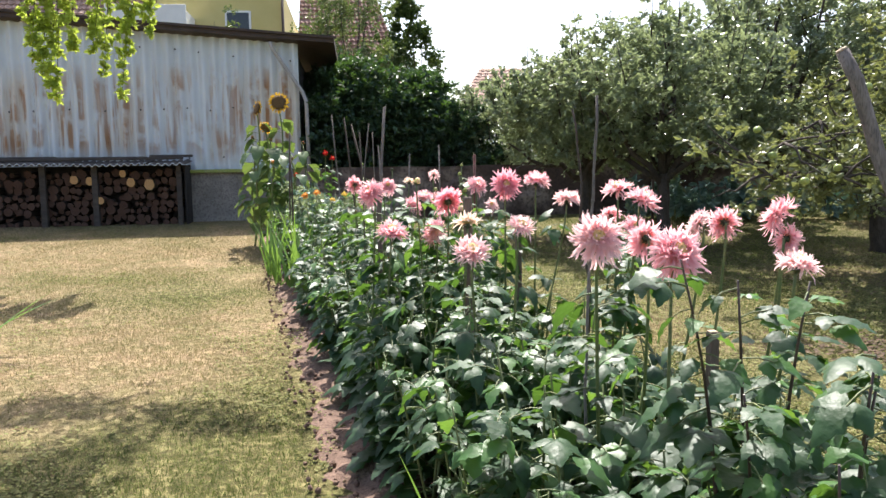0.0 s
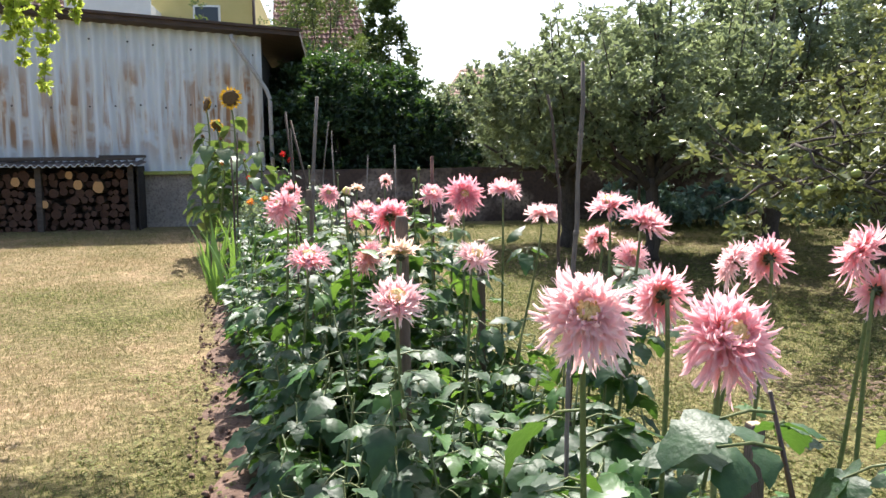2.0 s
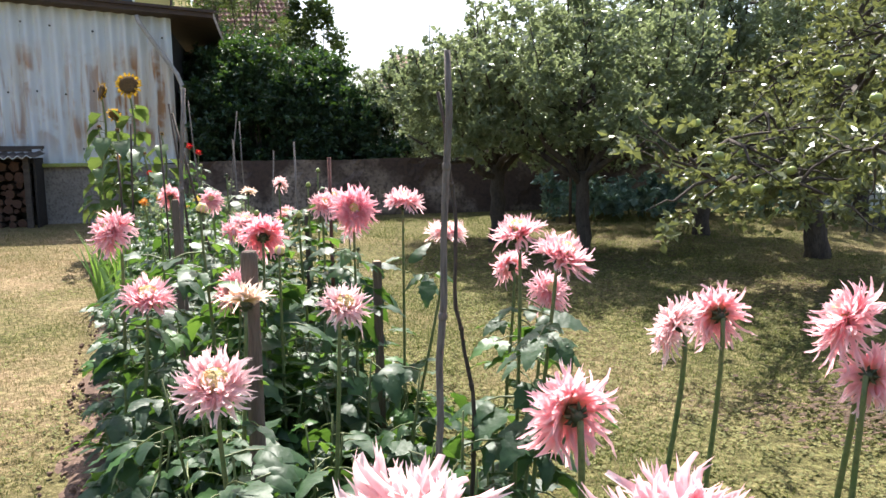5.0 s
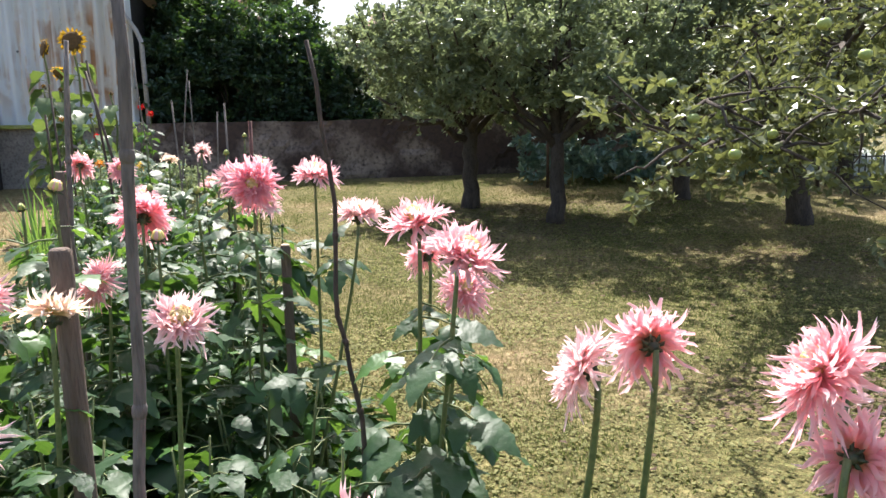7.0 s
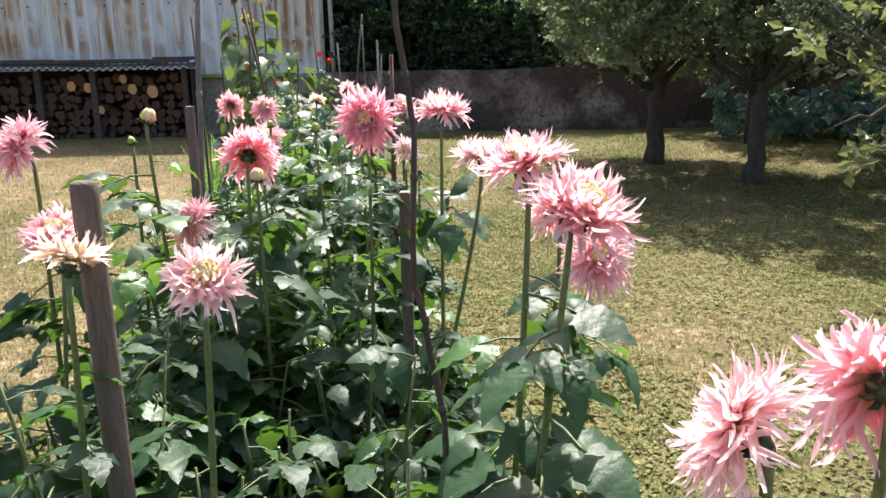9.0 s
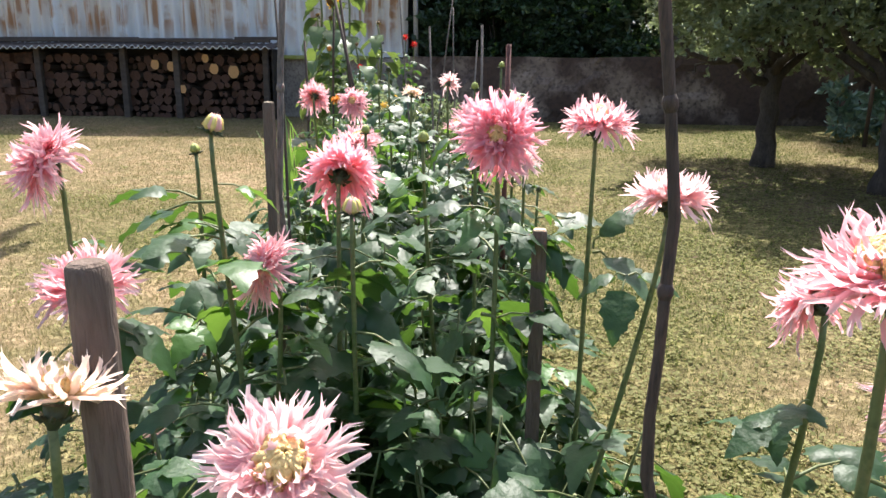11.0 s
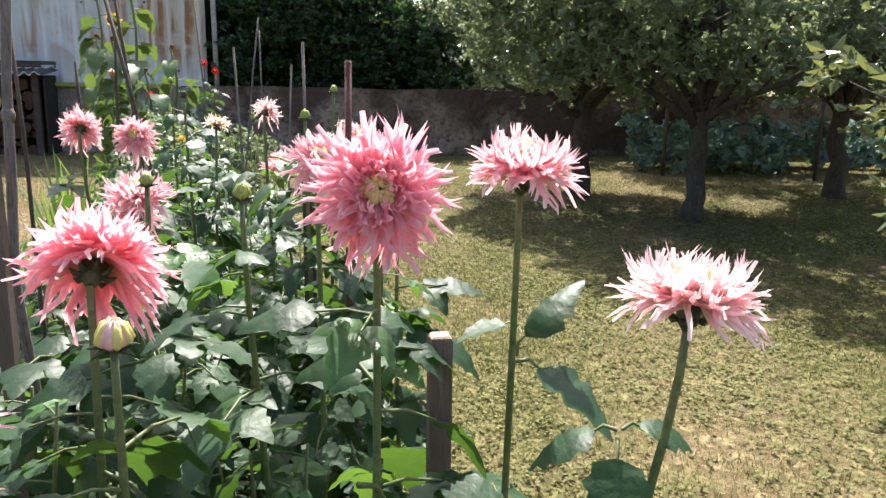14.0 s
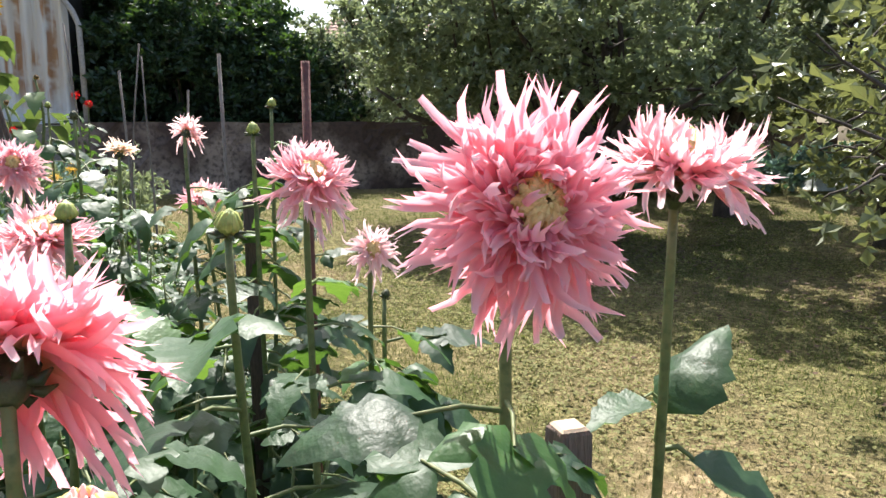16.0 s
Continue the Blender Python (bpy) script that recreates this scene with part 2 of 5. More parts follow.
M["brassica"] = foliage("brassica_leaf", (0.09, 0.16, 0.16), (0.22, 0.30, 0.25), 0.5, 0.1, True, (0.2, 0.4, 0.15))
M["sunleaf"] = foliage("sunflower_leaf", (0.045, 0.090, 0.028), (0.10, 0.155, 0.055), 0.42, 0.16, glow=(0.32, 0.46, 0.09), gloss=0.6)
M["strap"] = foliage("strap_leaf", (0.06, 0.13, 0.035), (0.13, 0.22, 0.06), 0.4, 0.25, glow=(0.3, 0.5, 0.08))
M["clover"] = foliage("clover_leaf", (0.115, 0.120, 0.045), (0.225, 0.212, 0.092), 0.75, 0.3, True, (0.33, 0.38, 0.09), gloss=0.2)
M["apple"] = surface("green_apple", (0.28, 0.36, 0.09), (0.36, 0.42, 0.13), 12, 0.35, 150, 0.02, c=(0.30, 0.33, 0.10))
M["zinc"] = rust_paint()
M["fascia"] = surface("brown_fascia", (0.045, 0.026, 0.02), (0.075, 0.045, 0.035), 4, 0.7, 40, 0.3, (1, 1, 1))
M["pipe"] = surface("grey_drainpipe", (0.34, 0.31, 0.30), (0.44, 0.41, 0.40), 5, 0.5, 50, 0.1)
M["concrete"] = surface("old_concrete", (0.20, 0.175, 0.16), (0.30, 0.265, 0.24), 2.2, 0.95, 26, 0.8, c=(0.12, 0.10, 0.09))
M["plaster"] = surface("crumbling_brown_plaster", (0.075, 0.048, 0.040), (0.30, 0.235, 0.20), 1.0, 0.95, 14, 1.0, c=(0.045, 0.032, 0.027), cut=(0.44, 0.62))
M["moss"] = surface("mossy_ledge", (0.30, 0.34, 0.08), (0.36, 0.36, 0.16), 9, 0.95, 60, 0.8)
M["fibre"] = surface("dark_corrugated_sheet", (0.09, 0.075, 0.07), (0.16, 0.13, 0.12), 5, 0.85, 40, 0.4)
M["fibre_edge"] = surface("bright_sheet_edge", (0.50, 0.52, 0.54), (0.62, 0.62, 0.62), 8, 0.6, 60, 0.2)
M["batten"] = surface("dark_batten", (0.055, 0.042, 0.036), (0.10, 0.078, 0.066), 5, 0.9, 40, 0.5, (0.4, 3, 3))
M["logbark"] = surface("log_bark", (0.05, 0.034, 0.026), (0.09, 0.06, 0.045), 9, 0.95, 45, 0.8)
M["logend"] = surface("grey_log_end", (0.045, 0.023, 0.017), (0.15, 0.070, 0.043), 5, 0.9, 60, 0.5)
M["freshend"] = surface("fresh_log_end", (0.52, 0.27, 0.11), (0.62, 0.36, 0.16), 14, 0.85, 60, 0.3)
# near-black backing: the deep shade of the store is put into its colour
M["deep_shade"] = surface("shade_dark_backing", (0.025, 0.02, 0.018), (0.04, 0.032, 0.027), 5, 0.95, 30, 0.4)
M["render_yellow"] = surface("yellow_house_render", (0.56, 0.47, 0.19), (0.62, 0.52, 0.23), 1.5, 0.9, 60, 0.2, c=(0.52, 0.43, 0.17))
M["white_paint"] = surface("white_paint", (0.74, 0.74, 0.73), (0.80, 0.80, 0.79), 3, 0.6, 60, 0.1, c=(0.70, 0.70, 0.69))
M["tile"] = surface("red_roof_tile", (0.21, 0.105, 0.08), (0.30, 0.165, 0.13), 3, 0.8, 30, 0.3)
M["pale_tile"] = surface("weathered_roof_tile", (0.36, 0.22, 0.17), (0.45, 0.30, 0.24), 3, 0.85, 30, 0.3)
M["glass"] = tree_of("window_glass")[0]
gp = M["glass"].node_tree.nodes["Principled BSDF"]
gp.inputs["Base Color"].default_value, gp.inputs["Roughness"].default_value = (0.03, 0.035, 0.04, 1), 0.06
M["petal_litter"] = surface("fallen_leaf_litter", (0.075, 0.046, 0.030), (0.15, 0.095, 0.055), 20, 0.95, 70, 0.3)
M["sheet"] = surface("pale_garden_cover", (0.55, 0.58, 0.56), (0.66, 0.68, 0.66), 3, 0.6, 20, 0.3)
M["iron"] = surface("dark_iron", (0.03, 0.03, 0.03), (0.05, 0.045, 0.04), 8, 0.6, 60, 0.2)


# ---------------------------------------------------------------- building helpers
rng = random.Random(11)


def gz(y):
    """Height of the garden, which climbs gently towards the shed."""
    return 0.05 * max(-8.0, min(y, 17.0))


def mesh_of(name, bm, mat, smooth=False):
    me = bpy.data.meshes.new(name)
    bm.normal_update()
    bm.to_mesh(me)
    bm.free()
    for m in (mat if isinstance(mat, (list, tuple)) else (mat,)):
        me.materials.append(m)
    if smooth:
        me.shade_smooth()
    return me


def part(name, bm, mat, parent=None, label="", smooth=False, m=None):
    ob = new(name, bm if isinstance(bm, bpy.types.Mesh) else mesh_of(name, bm, mat, smooth))
    if parent is not None:
        ob.parent = parent
    if m is not None:
        ob.matrix_basis = m
    if label:
        ob["label"] = label
    return ob


def thing(name, at, label, category, group="", kind=""):
    e = new(name)
    e.empty_display_size = 0.05
    e.location = at
    return tagged(e, label, category, group, kind)


def box(bm, lo, hi, bevel=0.0, mat=0):
    r = bmesh.ops.create_cube(bm, size=1.0)
    c = [(a + b) / 2 for a, b in zip(lo, hi)]
    s = [b - a for a, b in zip(lo, hi)]
    for v in r["verts"]:
        v.co = Vector((v.co.x * s[0] + c[0], v.co.y * s[1] + c[1], v.co.z * s[2] + c[2]))
    faces = {f for v in r["verts"] for f in v.link_faces}
    for f in faces:
        f.material_index = mat
    if bevel:
        bmesh.ops.bevel(bm, geom=list({e for f in faces for e in f.edges}), offset=bevel, segments=1, affect="EDGES")


def tube(bm, pts, radii, sides=6, cap=True, mat=0):
    """A tapering tube along points."""
    pts = [Vector(p) for p in pts]
    rings = []
    for i, p in enumerate(pts):
        d = (pts[min(i + 1, len(pts) - 1)] - pts[max(i - 1, 0)]).normalized()
        a = d.cross(Vector((0.31, 0.95, 0.05))).normalized()
        b = d.cross(a)
        r = radii[i] if isinstance(radii, (list, tuple)) else radii
        rings.append([bm.verts.new(p + r * (math.cos(2 * math.pi * k / sides) * a + math.sin(2 * math.pi * k / sides) * b)) for k in range(sides)])
    for u, w in zip(rings, rings[1:]):
        for k in range(sides):
            f = bm.faces.new((u[k], u[(k + 1) % sides], w[(k + 1) % sides], w[k]))
            f.smooth, f.material_index = True, mat
    if cap:
        bm.faces.new(rings[0][::-1]).material_index = mat
        bm.faces.new(rings[-1]).material_index = mat
    return rings


def facing(d, spin=0.0):
    """A turn that lays local z along d."""
    return Vector(d).normalized().to_track_quat("Z", "Y").to_matrix().to_4x4() @ Matrix.Rotation(spin, 4, "Z")


# ---------------------------------------------------------------- ground
def build_ground():
    xs = sorted({-400, -150, -60, -30, 30, 60, 150, 400} | {x * 0.5 for x in range(-40, 41)})
    ys = sorted({-400, -150, -60, -20, -8, 40, 80, 150, 400} | {y * 0.5 for y in range(-12, 45)})
    bm = bmesh.new()
    grid = [[bm.verts.new((x, y, gz(y) + (0.02 * noise.noise((x * 0.6, y * 0.6, 3)) if abs(x) < 20 and -6 < y < 16.5 else 0))) for x in xs] for y in ys]
    for a, b in zip(grid, grid[1:]):
        for i in range(len(xs) - 1):
            bm.faces.new((a[i], a[i + 1], b[i + 1], b[i])).smooth = True
    tagged(part("ground", bm, M["lawn"]), "patchy sun-dried garden lawn with green and straw-coloured areas", "lawn", kind="structure")


build_ground()


def bed_left(y):
    return 0.50 - 0.16 * y


def bed_right(y):
    return 2.02 - 0.16 * y


def build_bed():
    """Cloddy strip of soil, raised a little and uneven."""
    bm = bmesh.new()
    rows = []
    n = 26
    y = 0.9
    while y < 13.6:
        l, r = bed_left(y) - 0.24 + 0.10 * noise.noise((0, y * 1.4, 1)), bed_right(y) + 0.05 + 0.08 * noise.noise((5, y * 1.4, 1))
        row = []
        for i in range(n + 1):
            u = i / n
            x = l + (r - l) * u
            edge = min(1.0, min(u, 1 - u) * 6)
            row.append(bm.verts.new((x, y, gz(y) - 0.03 + edge * (0.07 + 0.05 * noise.noise((x * 5, y * 5, 0)) + 0.04 * noise.noise((x * 14, y * 14, 2))))))
        rows.append(row)
        y += 0.07
    for a, b in zip(rows, rows[1:]):
        for i in range(n):
            bm.faces.new((a[i], a[i + 1], b[i + 1], b[i])).smooth = True
    tagged(part("flower_bed", bm, M["soil"]), "long strip of reddish-brown cloddy garden soil under the dahlias", "flower bed", kind="structure")
    bm = bmesh.new()
    for _ in range(1500):
        y = rng.uniform(1.0, 11)
        x = rng.choice((bed_left(y) + rng.uniform(-0.24, 0.2), rng.uniform(bed_left(y), bed_right(y))))
        s = rng.uniform(0.004, 0.020)
        res = bmesh.ops.create_icosphere(bm, subdivisions=1, radius=s)
        o = Vector((x, y, gz(y) + 0.02))
        for v in res["verts"]:
            v.co = o + v.co * rng.uniform(0.7, 1.2)
    tagged(part("soil_clod", bm, M["soil"]), "loose crumbs and clods of dry reddish soil", "soil", kind="stuff")


build_bed()


def build_grass():
    """Short mown blades over the nearer lawn, thinner where it is dry."""
    verts, faces = [], []

    def blade(x, y, h, w):
        a = rng.uniform(0, 6.283)
        z = gz(y) + 0.02 * noise.noise((x * 0.6, y * 0.6, 3))
        lx, ly = rng.uniform(-0.6, 0.6) * h, rng.uniform(-0.6, 0.6) * h
        k = len(verts)
        verts.extend(((x - w * math.cos(a), y - w * math.sin(a), z - 0.004), (x + w * math.cos(a), y + w * math.sin(a), z - 0.004), (x + lx, y + ly, z + h)))
        faces.append((k, k + 1, k + 2))

    made = 0
    while made < 300000:
        y = 1.2 + 15.0 * rng.random() ** 1.35 - abs(rng.gauss(0, 0.5))
        x = rng.uniform(-1.1 - 0.55 * y, 3.2 + 0.55 * y) + rng.gauss(0, 0.4)
        if bed_left(y) - 0.18 + 0.08 * noise.noise((0, y * 1.4, 1)) < x < bed_right(y) and y < 13.4:
            continue
        if noise.noise((x * 0.8, y * 0.8, 7)) + 0.25 * noise.noise((x * 4, y * 4, 1)) < rng.uniform(-0.75, 0.35):
            continue
        far = 1 + y * 0.13
        blade(x, y, rng.uniform(0.012, 0.034), 0.0017 * far)
        made += 1
    me = bpy.data.meshes.new("grass")
    me.from_pydata(verts, [], faces)
    me.materials.append(M["grass"])
    tagged(new("grass", me), "short mown half-dry grass blades with clover", "grass", kind="stuff")
    # clover and weeds among the grass
    verts, faces = [], []
    made = 0
    while made < 75000:
        y = 1.2 + 10.0 * rng.random() ** 1.2
        x = rng.uniform(-1.1 - 0.5 * y, 3.2 + 0.5 * y)
        if bed_left(y) < x < bed_right(y) or noise.noise((x * 0.9, y * 0.9, 31)) + 0.7 * noise.noise((x * 7, y * 7, 3)) + (0.25 if x > 0.8 else -0.15 - 0.1 * (y > 5)) < rng.uniform(-0.1, 0.5):
            continue
        made += 1
        z, s, a = gz(y) + rng.uniform(0.008, 0.030), rng.uniform(0.005, 0.013), rng.uniform(0, 6.28)
        k = len(verts)
        t1, t2 = rng.uniform(-0.5, 0.5) * s, rng.uniform(-0.5, 0.5) * s
        for q, dz in ((0, t1), (1.57, t2), (3.14, -t1), (4.71, -t2)):
            verts.append((x + s * math.cos(a + q), y + s * math.sin(a + q), z + dz))
        faces.append((k, k + 1, k + 2, k + 3))
    me = bpy.data.meshes.new("clover")
    me.from_pydata(verts, [], faces)
    me.materials.append(M["clover"])
    tagged(new("clover", me), "low clover leaves scattered through the lawn", "clover", kind="stuff")


build_grass()


# ---------------------------------------------------------------- shed and walls
SHED_Y, SHED_L, SHED_R = 16.9, -13.0, -1.28


def eave(x):
    return 4.85 - 0.075 * (x + 1.3)


def build_shed():
    shed = thing("shed", (SHED_L, SHED_Y, gz(SHED_Y)), "tall shed clad in rust-streaked pale corrugated metal on a concrete base", "shed")
    o = Vector((SHED_L, SHED_Y, gz(SHED_Y)))
    # corrugated cladding, sheet by sheet
    width, step = 0.75, 0.25
    x = SHED_L
    k = 0
    while x < SHED_R - 0.01:
        x1 = min(x + width, SHED_R)
        bm = bmesh.new()
        n = max(4, int(round((x1 - x) / step * 14)))
        top, low, back = [], [], []
        for i in range(n + 1):
            u = x + (x1 - x) * i / n
            dy = 0.046 * math.cos(2 * math.pi * (u - SHED_L) / step) - 0.004 * (k % 2)
            zb = 1.98 + 0.012 * math.sin(k * 1.7)
            low.append(bm.verts.new((u - o.x, dy, zb - o.z)))
            top.append(bm.verts.new((u - o.x, dy, eave(u) - 0.05 - o.z)))
        for i in range(n):
            bm.faces.new((low[i], low[i + 1], top[i + 1], top[i])).smooth = True
        part("wall_sheet", bm, M["zinc"], shed)
        x, k = x1, k + 1
    # backing behind the cladding, in the same shade-dark colour
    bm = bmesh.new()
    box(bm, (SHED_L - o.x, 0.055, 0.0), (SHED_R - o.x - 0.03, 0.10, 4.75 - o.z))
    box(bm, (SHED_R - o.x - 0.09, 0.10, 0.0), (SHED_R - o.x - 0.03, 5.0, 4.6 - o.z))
    part("frame_wall", bm, M["deep_shade"], shed)
    # concrete base
    bm = bmesh.new()
    box(bm, (SHED_L - o.x, -0.10, -0.3), (SHED_R - o.x + 0.02, 0.039, 1.96 - o.z), 0.012)
    bmesh.ops.subdivide_edges(bm, edges=bm.edges[:], cuts=6, use_grid_fill=True)
    for v in bm.verts:
        if v.co.y < -0.05:
            v.co.y += 0.025 * noise.noise(v.co * 3)
    part("base_wall", bm, M["concrete"], shed, "cracked grey concrete base wall")
    bm = bmesh.new()
    box(bm, (-3.80 - o.x, -0.19, 1.93 - o.z), (-1.95 - o.x, -0.06, 2.005 - o.z), 0.01)
    part("ledge", bm, M["moss"], shed, "ledge overgrown with yellow-green moss")
    # roof with dark fascia board
    bm = bmesh.new()
    for a, b, t0, t1, y0, y1 in ((SHED_L, -0.45, -0.02, 0.13, -0.32, 5.4),):
        vs = [bm.verts.new((xx - o.x, yy, eave(xx) - o.z + t)) for xx in (a, b) for yy in (y0, y1) for t in (t0, t1)]
        for f in ((0, 1, 3, 2), (4, 6, 7, 5), (0, 4, 5, 1), (2, 3, 7, 6), (1, 5, 7, 3), (0, 2, 6, 4)):
            bm.faces.new([vs[i] for i in f])
    part("roof", bm, M["fascia"], shed, "dark brown overhanging roof edge")
    bm = bmesh.new()
    vs = [bm.verts.new((xx - o.x, -0.37, eave(xx) - o.z + t)) for xx in (SHED_L, -0.40) for t in (0.07, 0.125)]
    bm.faces.new((vs[0], vs[2], vs[3], vs[1]))
    ext = bmesh.ops.extrude_face_region(bm, geom=bm.faces[:])
    for v in ext["geom"]:
        if isinstance(v, bmesh.types.BMVert):
            v.co.y += 0.047
    part("gutter", bm, M["fascia"], shed)
    bm = bmesh.new()
    tube(bm, [(-1.86 - o.x, -0.24, 4.80 - o.z), (-1.84 - o.x, -0.24, 4.70 - o.z), (-1.72 - o.x, -0.20, 4.50 - o.z), (-1.20 - o.x, -0.10, 3.72 - o.z), (-1.12 - o.x, -0.09, 3.5 - o.z), (-1.10 - o.x, -0.09, 1.2 - o.z)], 0.045, 10)
    part("drainpipe", bm, M["pipe"], shed, "slanting grey drainpipe")
    # fixing screws
    bm0 = bmesh.new()
    bmesh.ops.create_icosphere(bm0, subdivisions=1, radius=0.022)
    screw = mesh_of("screw", bm0, M["iron"])
    for row, off in ((2.28, 0.0), (4.45, 0.3), (3.35, 0.5)):
        xx = SHED_L + off
        while xx < SHED_R:
            if rng.random() < 0.75:
                part("screw", screw, None, shed, m=pose(xx - o.x, -0.04, row - o.z + (eave(xx) - 4.86 if row > 4 else 0) + rng.uniform(-0.04, 0.04)))
            xx += 0.25 * rng.choice((2, 3))


build_shed()


def build_log_store():
    """Lean-to full of split logs under corrugated sheets."""
    x0, x1, yf, yb = -13.0, -3.72, 16.25, 16.78
    g = gz(yf)
    store = thing("log_store", (x0, yf, g), "low lean-to wood store with corrugated roof and timber posts", "wood store")
    o = Vector((x0, yf, g))

    for k, px in enumerate((-3.86, -5.60, -6.66, -8.4, -10.0, -11.6)):
        bm = bmesh.new()
        w = 0.06 if k else 0.05
        box(bm, (px - w - o.x, -0.03, -0.05), (px + w - o.x, 0.07, 1.30), 0.008)
        part("post", bm, M["batten"], store)
    x, k = x0, 0
    while x < x1:
        xe = min(x + 1.75, x1 + 0.05)
        bm = bmesh.new()
        n = int((xe - x) / 0.0225)
        sag = rng.uniform(-0.03, 0.03)
        rows = []
        for j, (yy, zz) in enumerate(((-0.28, 1.30), (0.12, 1.345), (0.50, 1.40))):
            rows.append([bm.verts.new((x + (xe - x) * i / n - o.x, yy, zz + sag * math.sin(3.14 * i / n) + 0.026 * math.cos(2 * math.pi * i / 6.4))) for i in range(n + 1)])
        for a, b in zip(rows, rows[1:]):
            for i in range(n):
                bm.faces.new((a[i], a[i + 1], b[i + 1], b[i])).smooth = True
        ext = bmesh.ops.extrude_face_region(bm, geom=bm.faces[:])
        for v in ext["geom"]:
            if isinstance(v, bmesh.types.BMVert):
                v.co.z += 0.022
        bm.normal_update()
        for f in bm.faces:
            if f.calc_center_median().y < -0.275:
                f.material_index = 1
        part("roof_sheet", bm, [M["fibre"], M["fibre_edge"]], store)
        x, k = xe - 0.05, k + 1
    for k, (a, b, yy, zz) in enumerate(((-13.0, -9.2, 0.0, 1.40), (-9.4, -5.3, 0.06, 1.43), (-6.0, -3.75, -0.02, 1.41), (-8, -4.6, 0.30, 1.46), (-4.5, -3.6, 0.2, 1.50), (-12.5, -6.5, 0.34, 1.47))):
        bm = bmesh.new()
        box(bm, (a - o.x, yy - 0.05, zz - 0.02), (b - o.x, yy + 0.05, zz + 0.035), 0.008)
        part("batten", bm, M["batten"], store, m=pose(0, 0, 0, 0, rng.uniform(-0.12, 0.12), 0))
    # back and end panels coloured almost black to stand for shade behind the logs
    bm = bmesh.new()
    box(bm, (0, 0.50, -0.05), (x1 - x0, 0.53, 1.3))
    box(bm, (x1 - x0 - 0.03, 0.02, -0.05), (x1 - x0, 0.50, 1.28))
    part("lining", bm, M["deep_shade"], store)

    # logs: shared meshes, each its own piece in the stack
    def log_mesh(sides, r, fresh):
        bm = bmesh.new()
        ring = [(r * rng.uniform(0.82, 1.08) * math.cos(6.283 * i / sides), r * rng.uniform(0.82, 1.08) * math.sin(6.283 * i / sides)) for i in range(sides)]
        f = [bm.verts.new((a, 0, b)) for a, b in ring]
        b_ = [bm.verts.new((a, 0.4, b)) for a, b in ring]
        bm.faces.new(f).material_index = 1
        bm.faces.new(b_[::-1]).material_index = 1
        for i in range(sides):
            bm.faces.new((f[i], b_[i], b_[(i + 1) % sides], f[(i + 1) % sides]))
        return mesh_of("log", bm, [M["logbark"], M["freshend"] if fresh else M["logend"]])

    kinds = [log_mesh(rng.choice((5, 6, 8, 9)), 1.0, False) for _ in range(7)]
    fresh = log_mesh(12, 1.0, True)
    pile = thing("log_pile", (x0, yf, g), "stack of split firewood logs filling the store under its roof", "firewood")
    far = bmesh.new()
    row, zz = 0, 0.05
    while zz < 1.20:
        r0 = rng.uniform(0.075, 0.10)
        xx = -13.0
        while xx < -3.98:
            r = r0 * rng.uniform(0.5, 1.2)
            xx += r
            depth = rng.uniform(0.05, 0.20)
            if rng.random() < 0.10:
                pass
            elif xx > -8.6:
                part("log", kinds[rng.randrange(7)], None, pile, m=Matrix.Translation((xx - o.x, depth, zz + rng.uniform(-0.035, 0.03))) @ Matrix.Rotation(rng.uniform(0, 6.28), 4, "Y") @ Matrix.Diagonal((r, 1, r, 1)))
            else:
                box(far, (xx - r - o.x, depth, zz - r), (xx + r - o.x, depth + 0.4, zz + r), 0.01)
            xx += r * 0.98
        zz += r0 * 1.72
        row += 1
    if far.verts:
        tagged(part("firewood", far, M["logend"], pile), kind="stuff")
    else:
        far.free()
    for lx, lz, r in ((-6.02, 1.00, 0.095), (-5.70, 0.97, 0.095), (-5.02, 1.12, 0.08), (-4.86, 0.93, 0.10), (-4.48, 0.88, 0.12), (-5.5, 0.55, 0.08)):
        part("log", fresh, None, pile, "freshly sawn round log with orange end", m=Matrix.Translation((lx - o.x, -0.02, lz)) @ Matrix.Diagonal((r, 1, r, 1)))


build_log_store()


def build_garden_wall():
    """Old plastered boundary wall with fallen patches and coping."""
    x0, x1, y0 = -1.27, 14.0, 16.55
    bm = bmesh.new()
    n, mrow = 150, 12
    grid = []
    for j in range(mrow + 1):
        grid.append([])
        for i in range(n + 1):
            x = x0 + (x1 - x0) * i / n
            z = 0.55 + (2.0 + 0.05 * noise.noise((x * 0.8, 3, 1)) - 0.55) * j / mrow
            flake = 0.045 if noise.noise((x * 0.9, z * 1.3, 11)) > 0.18 else 0.0
            grid[-1].append(bm.verts.new((x, y0 + flake + 0.02 * noise.noise((x * 3, z * 3, 5)), z)))
    for a, b in zip(grid, grid[1:]):
        for i in range(n):
            bm.faces.new((a[i], a[i + 1], b[i + 1], b[i]))
    top = [bm.verts.new((v.co.x, y0 + 0.32, v.co.z)) for v in grid[-1]]
    low = [bm.verts.new((v.co.x, y0 + 0.32, 0.55)) for v in grid[-1]]
    for i in range(n):
        bm.faces.new((grid[-1][i], grid[-1][i + 1], top[i + 1], top[i]))
        bm.faces.new((top[i], top[i + 1], low[i + 1], low[i]))
    tagged(part("garden_wall", bm, M["plaster"]), "old brown garden wall with crumbling stained plaster", "garden wall", kind="structure")


build_garden_wall()


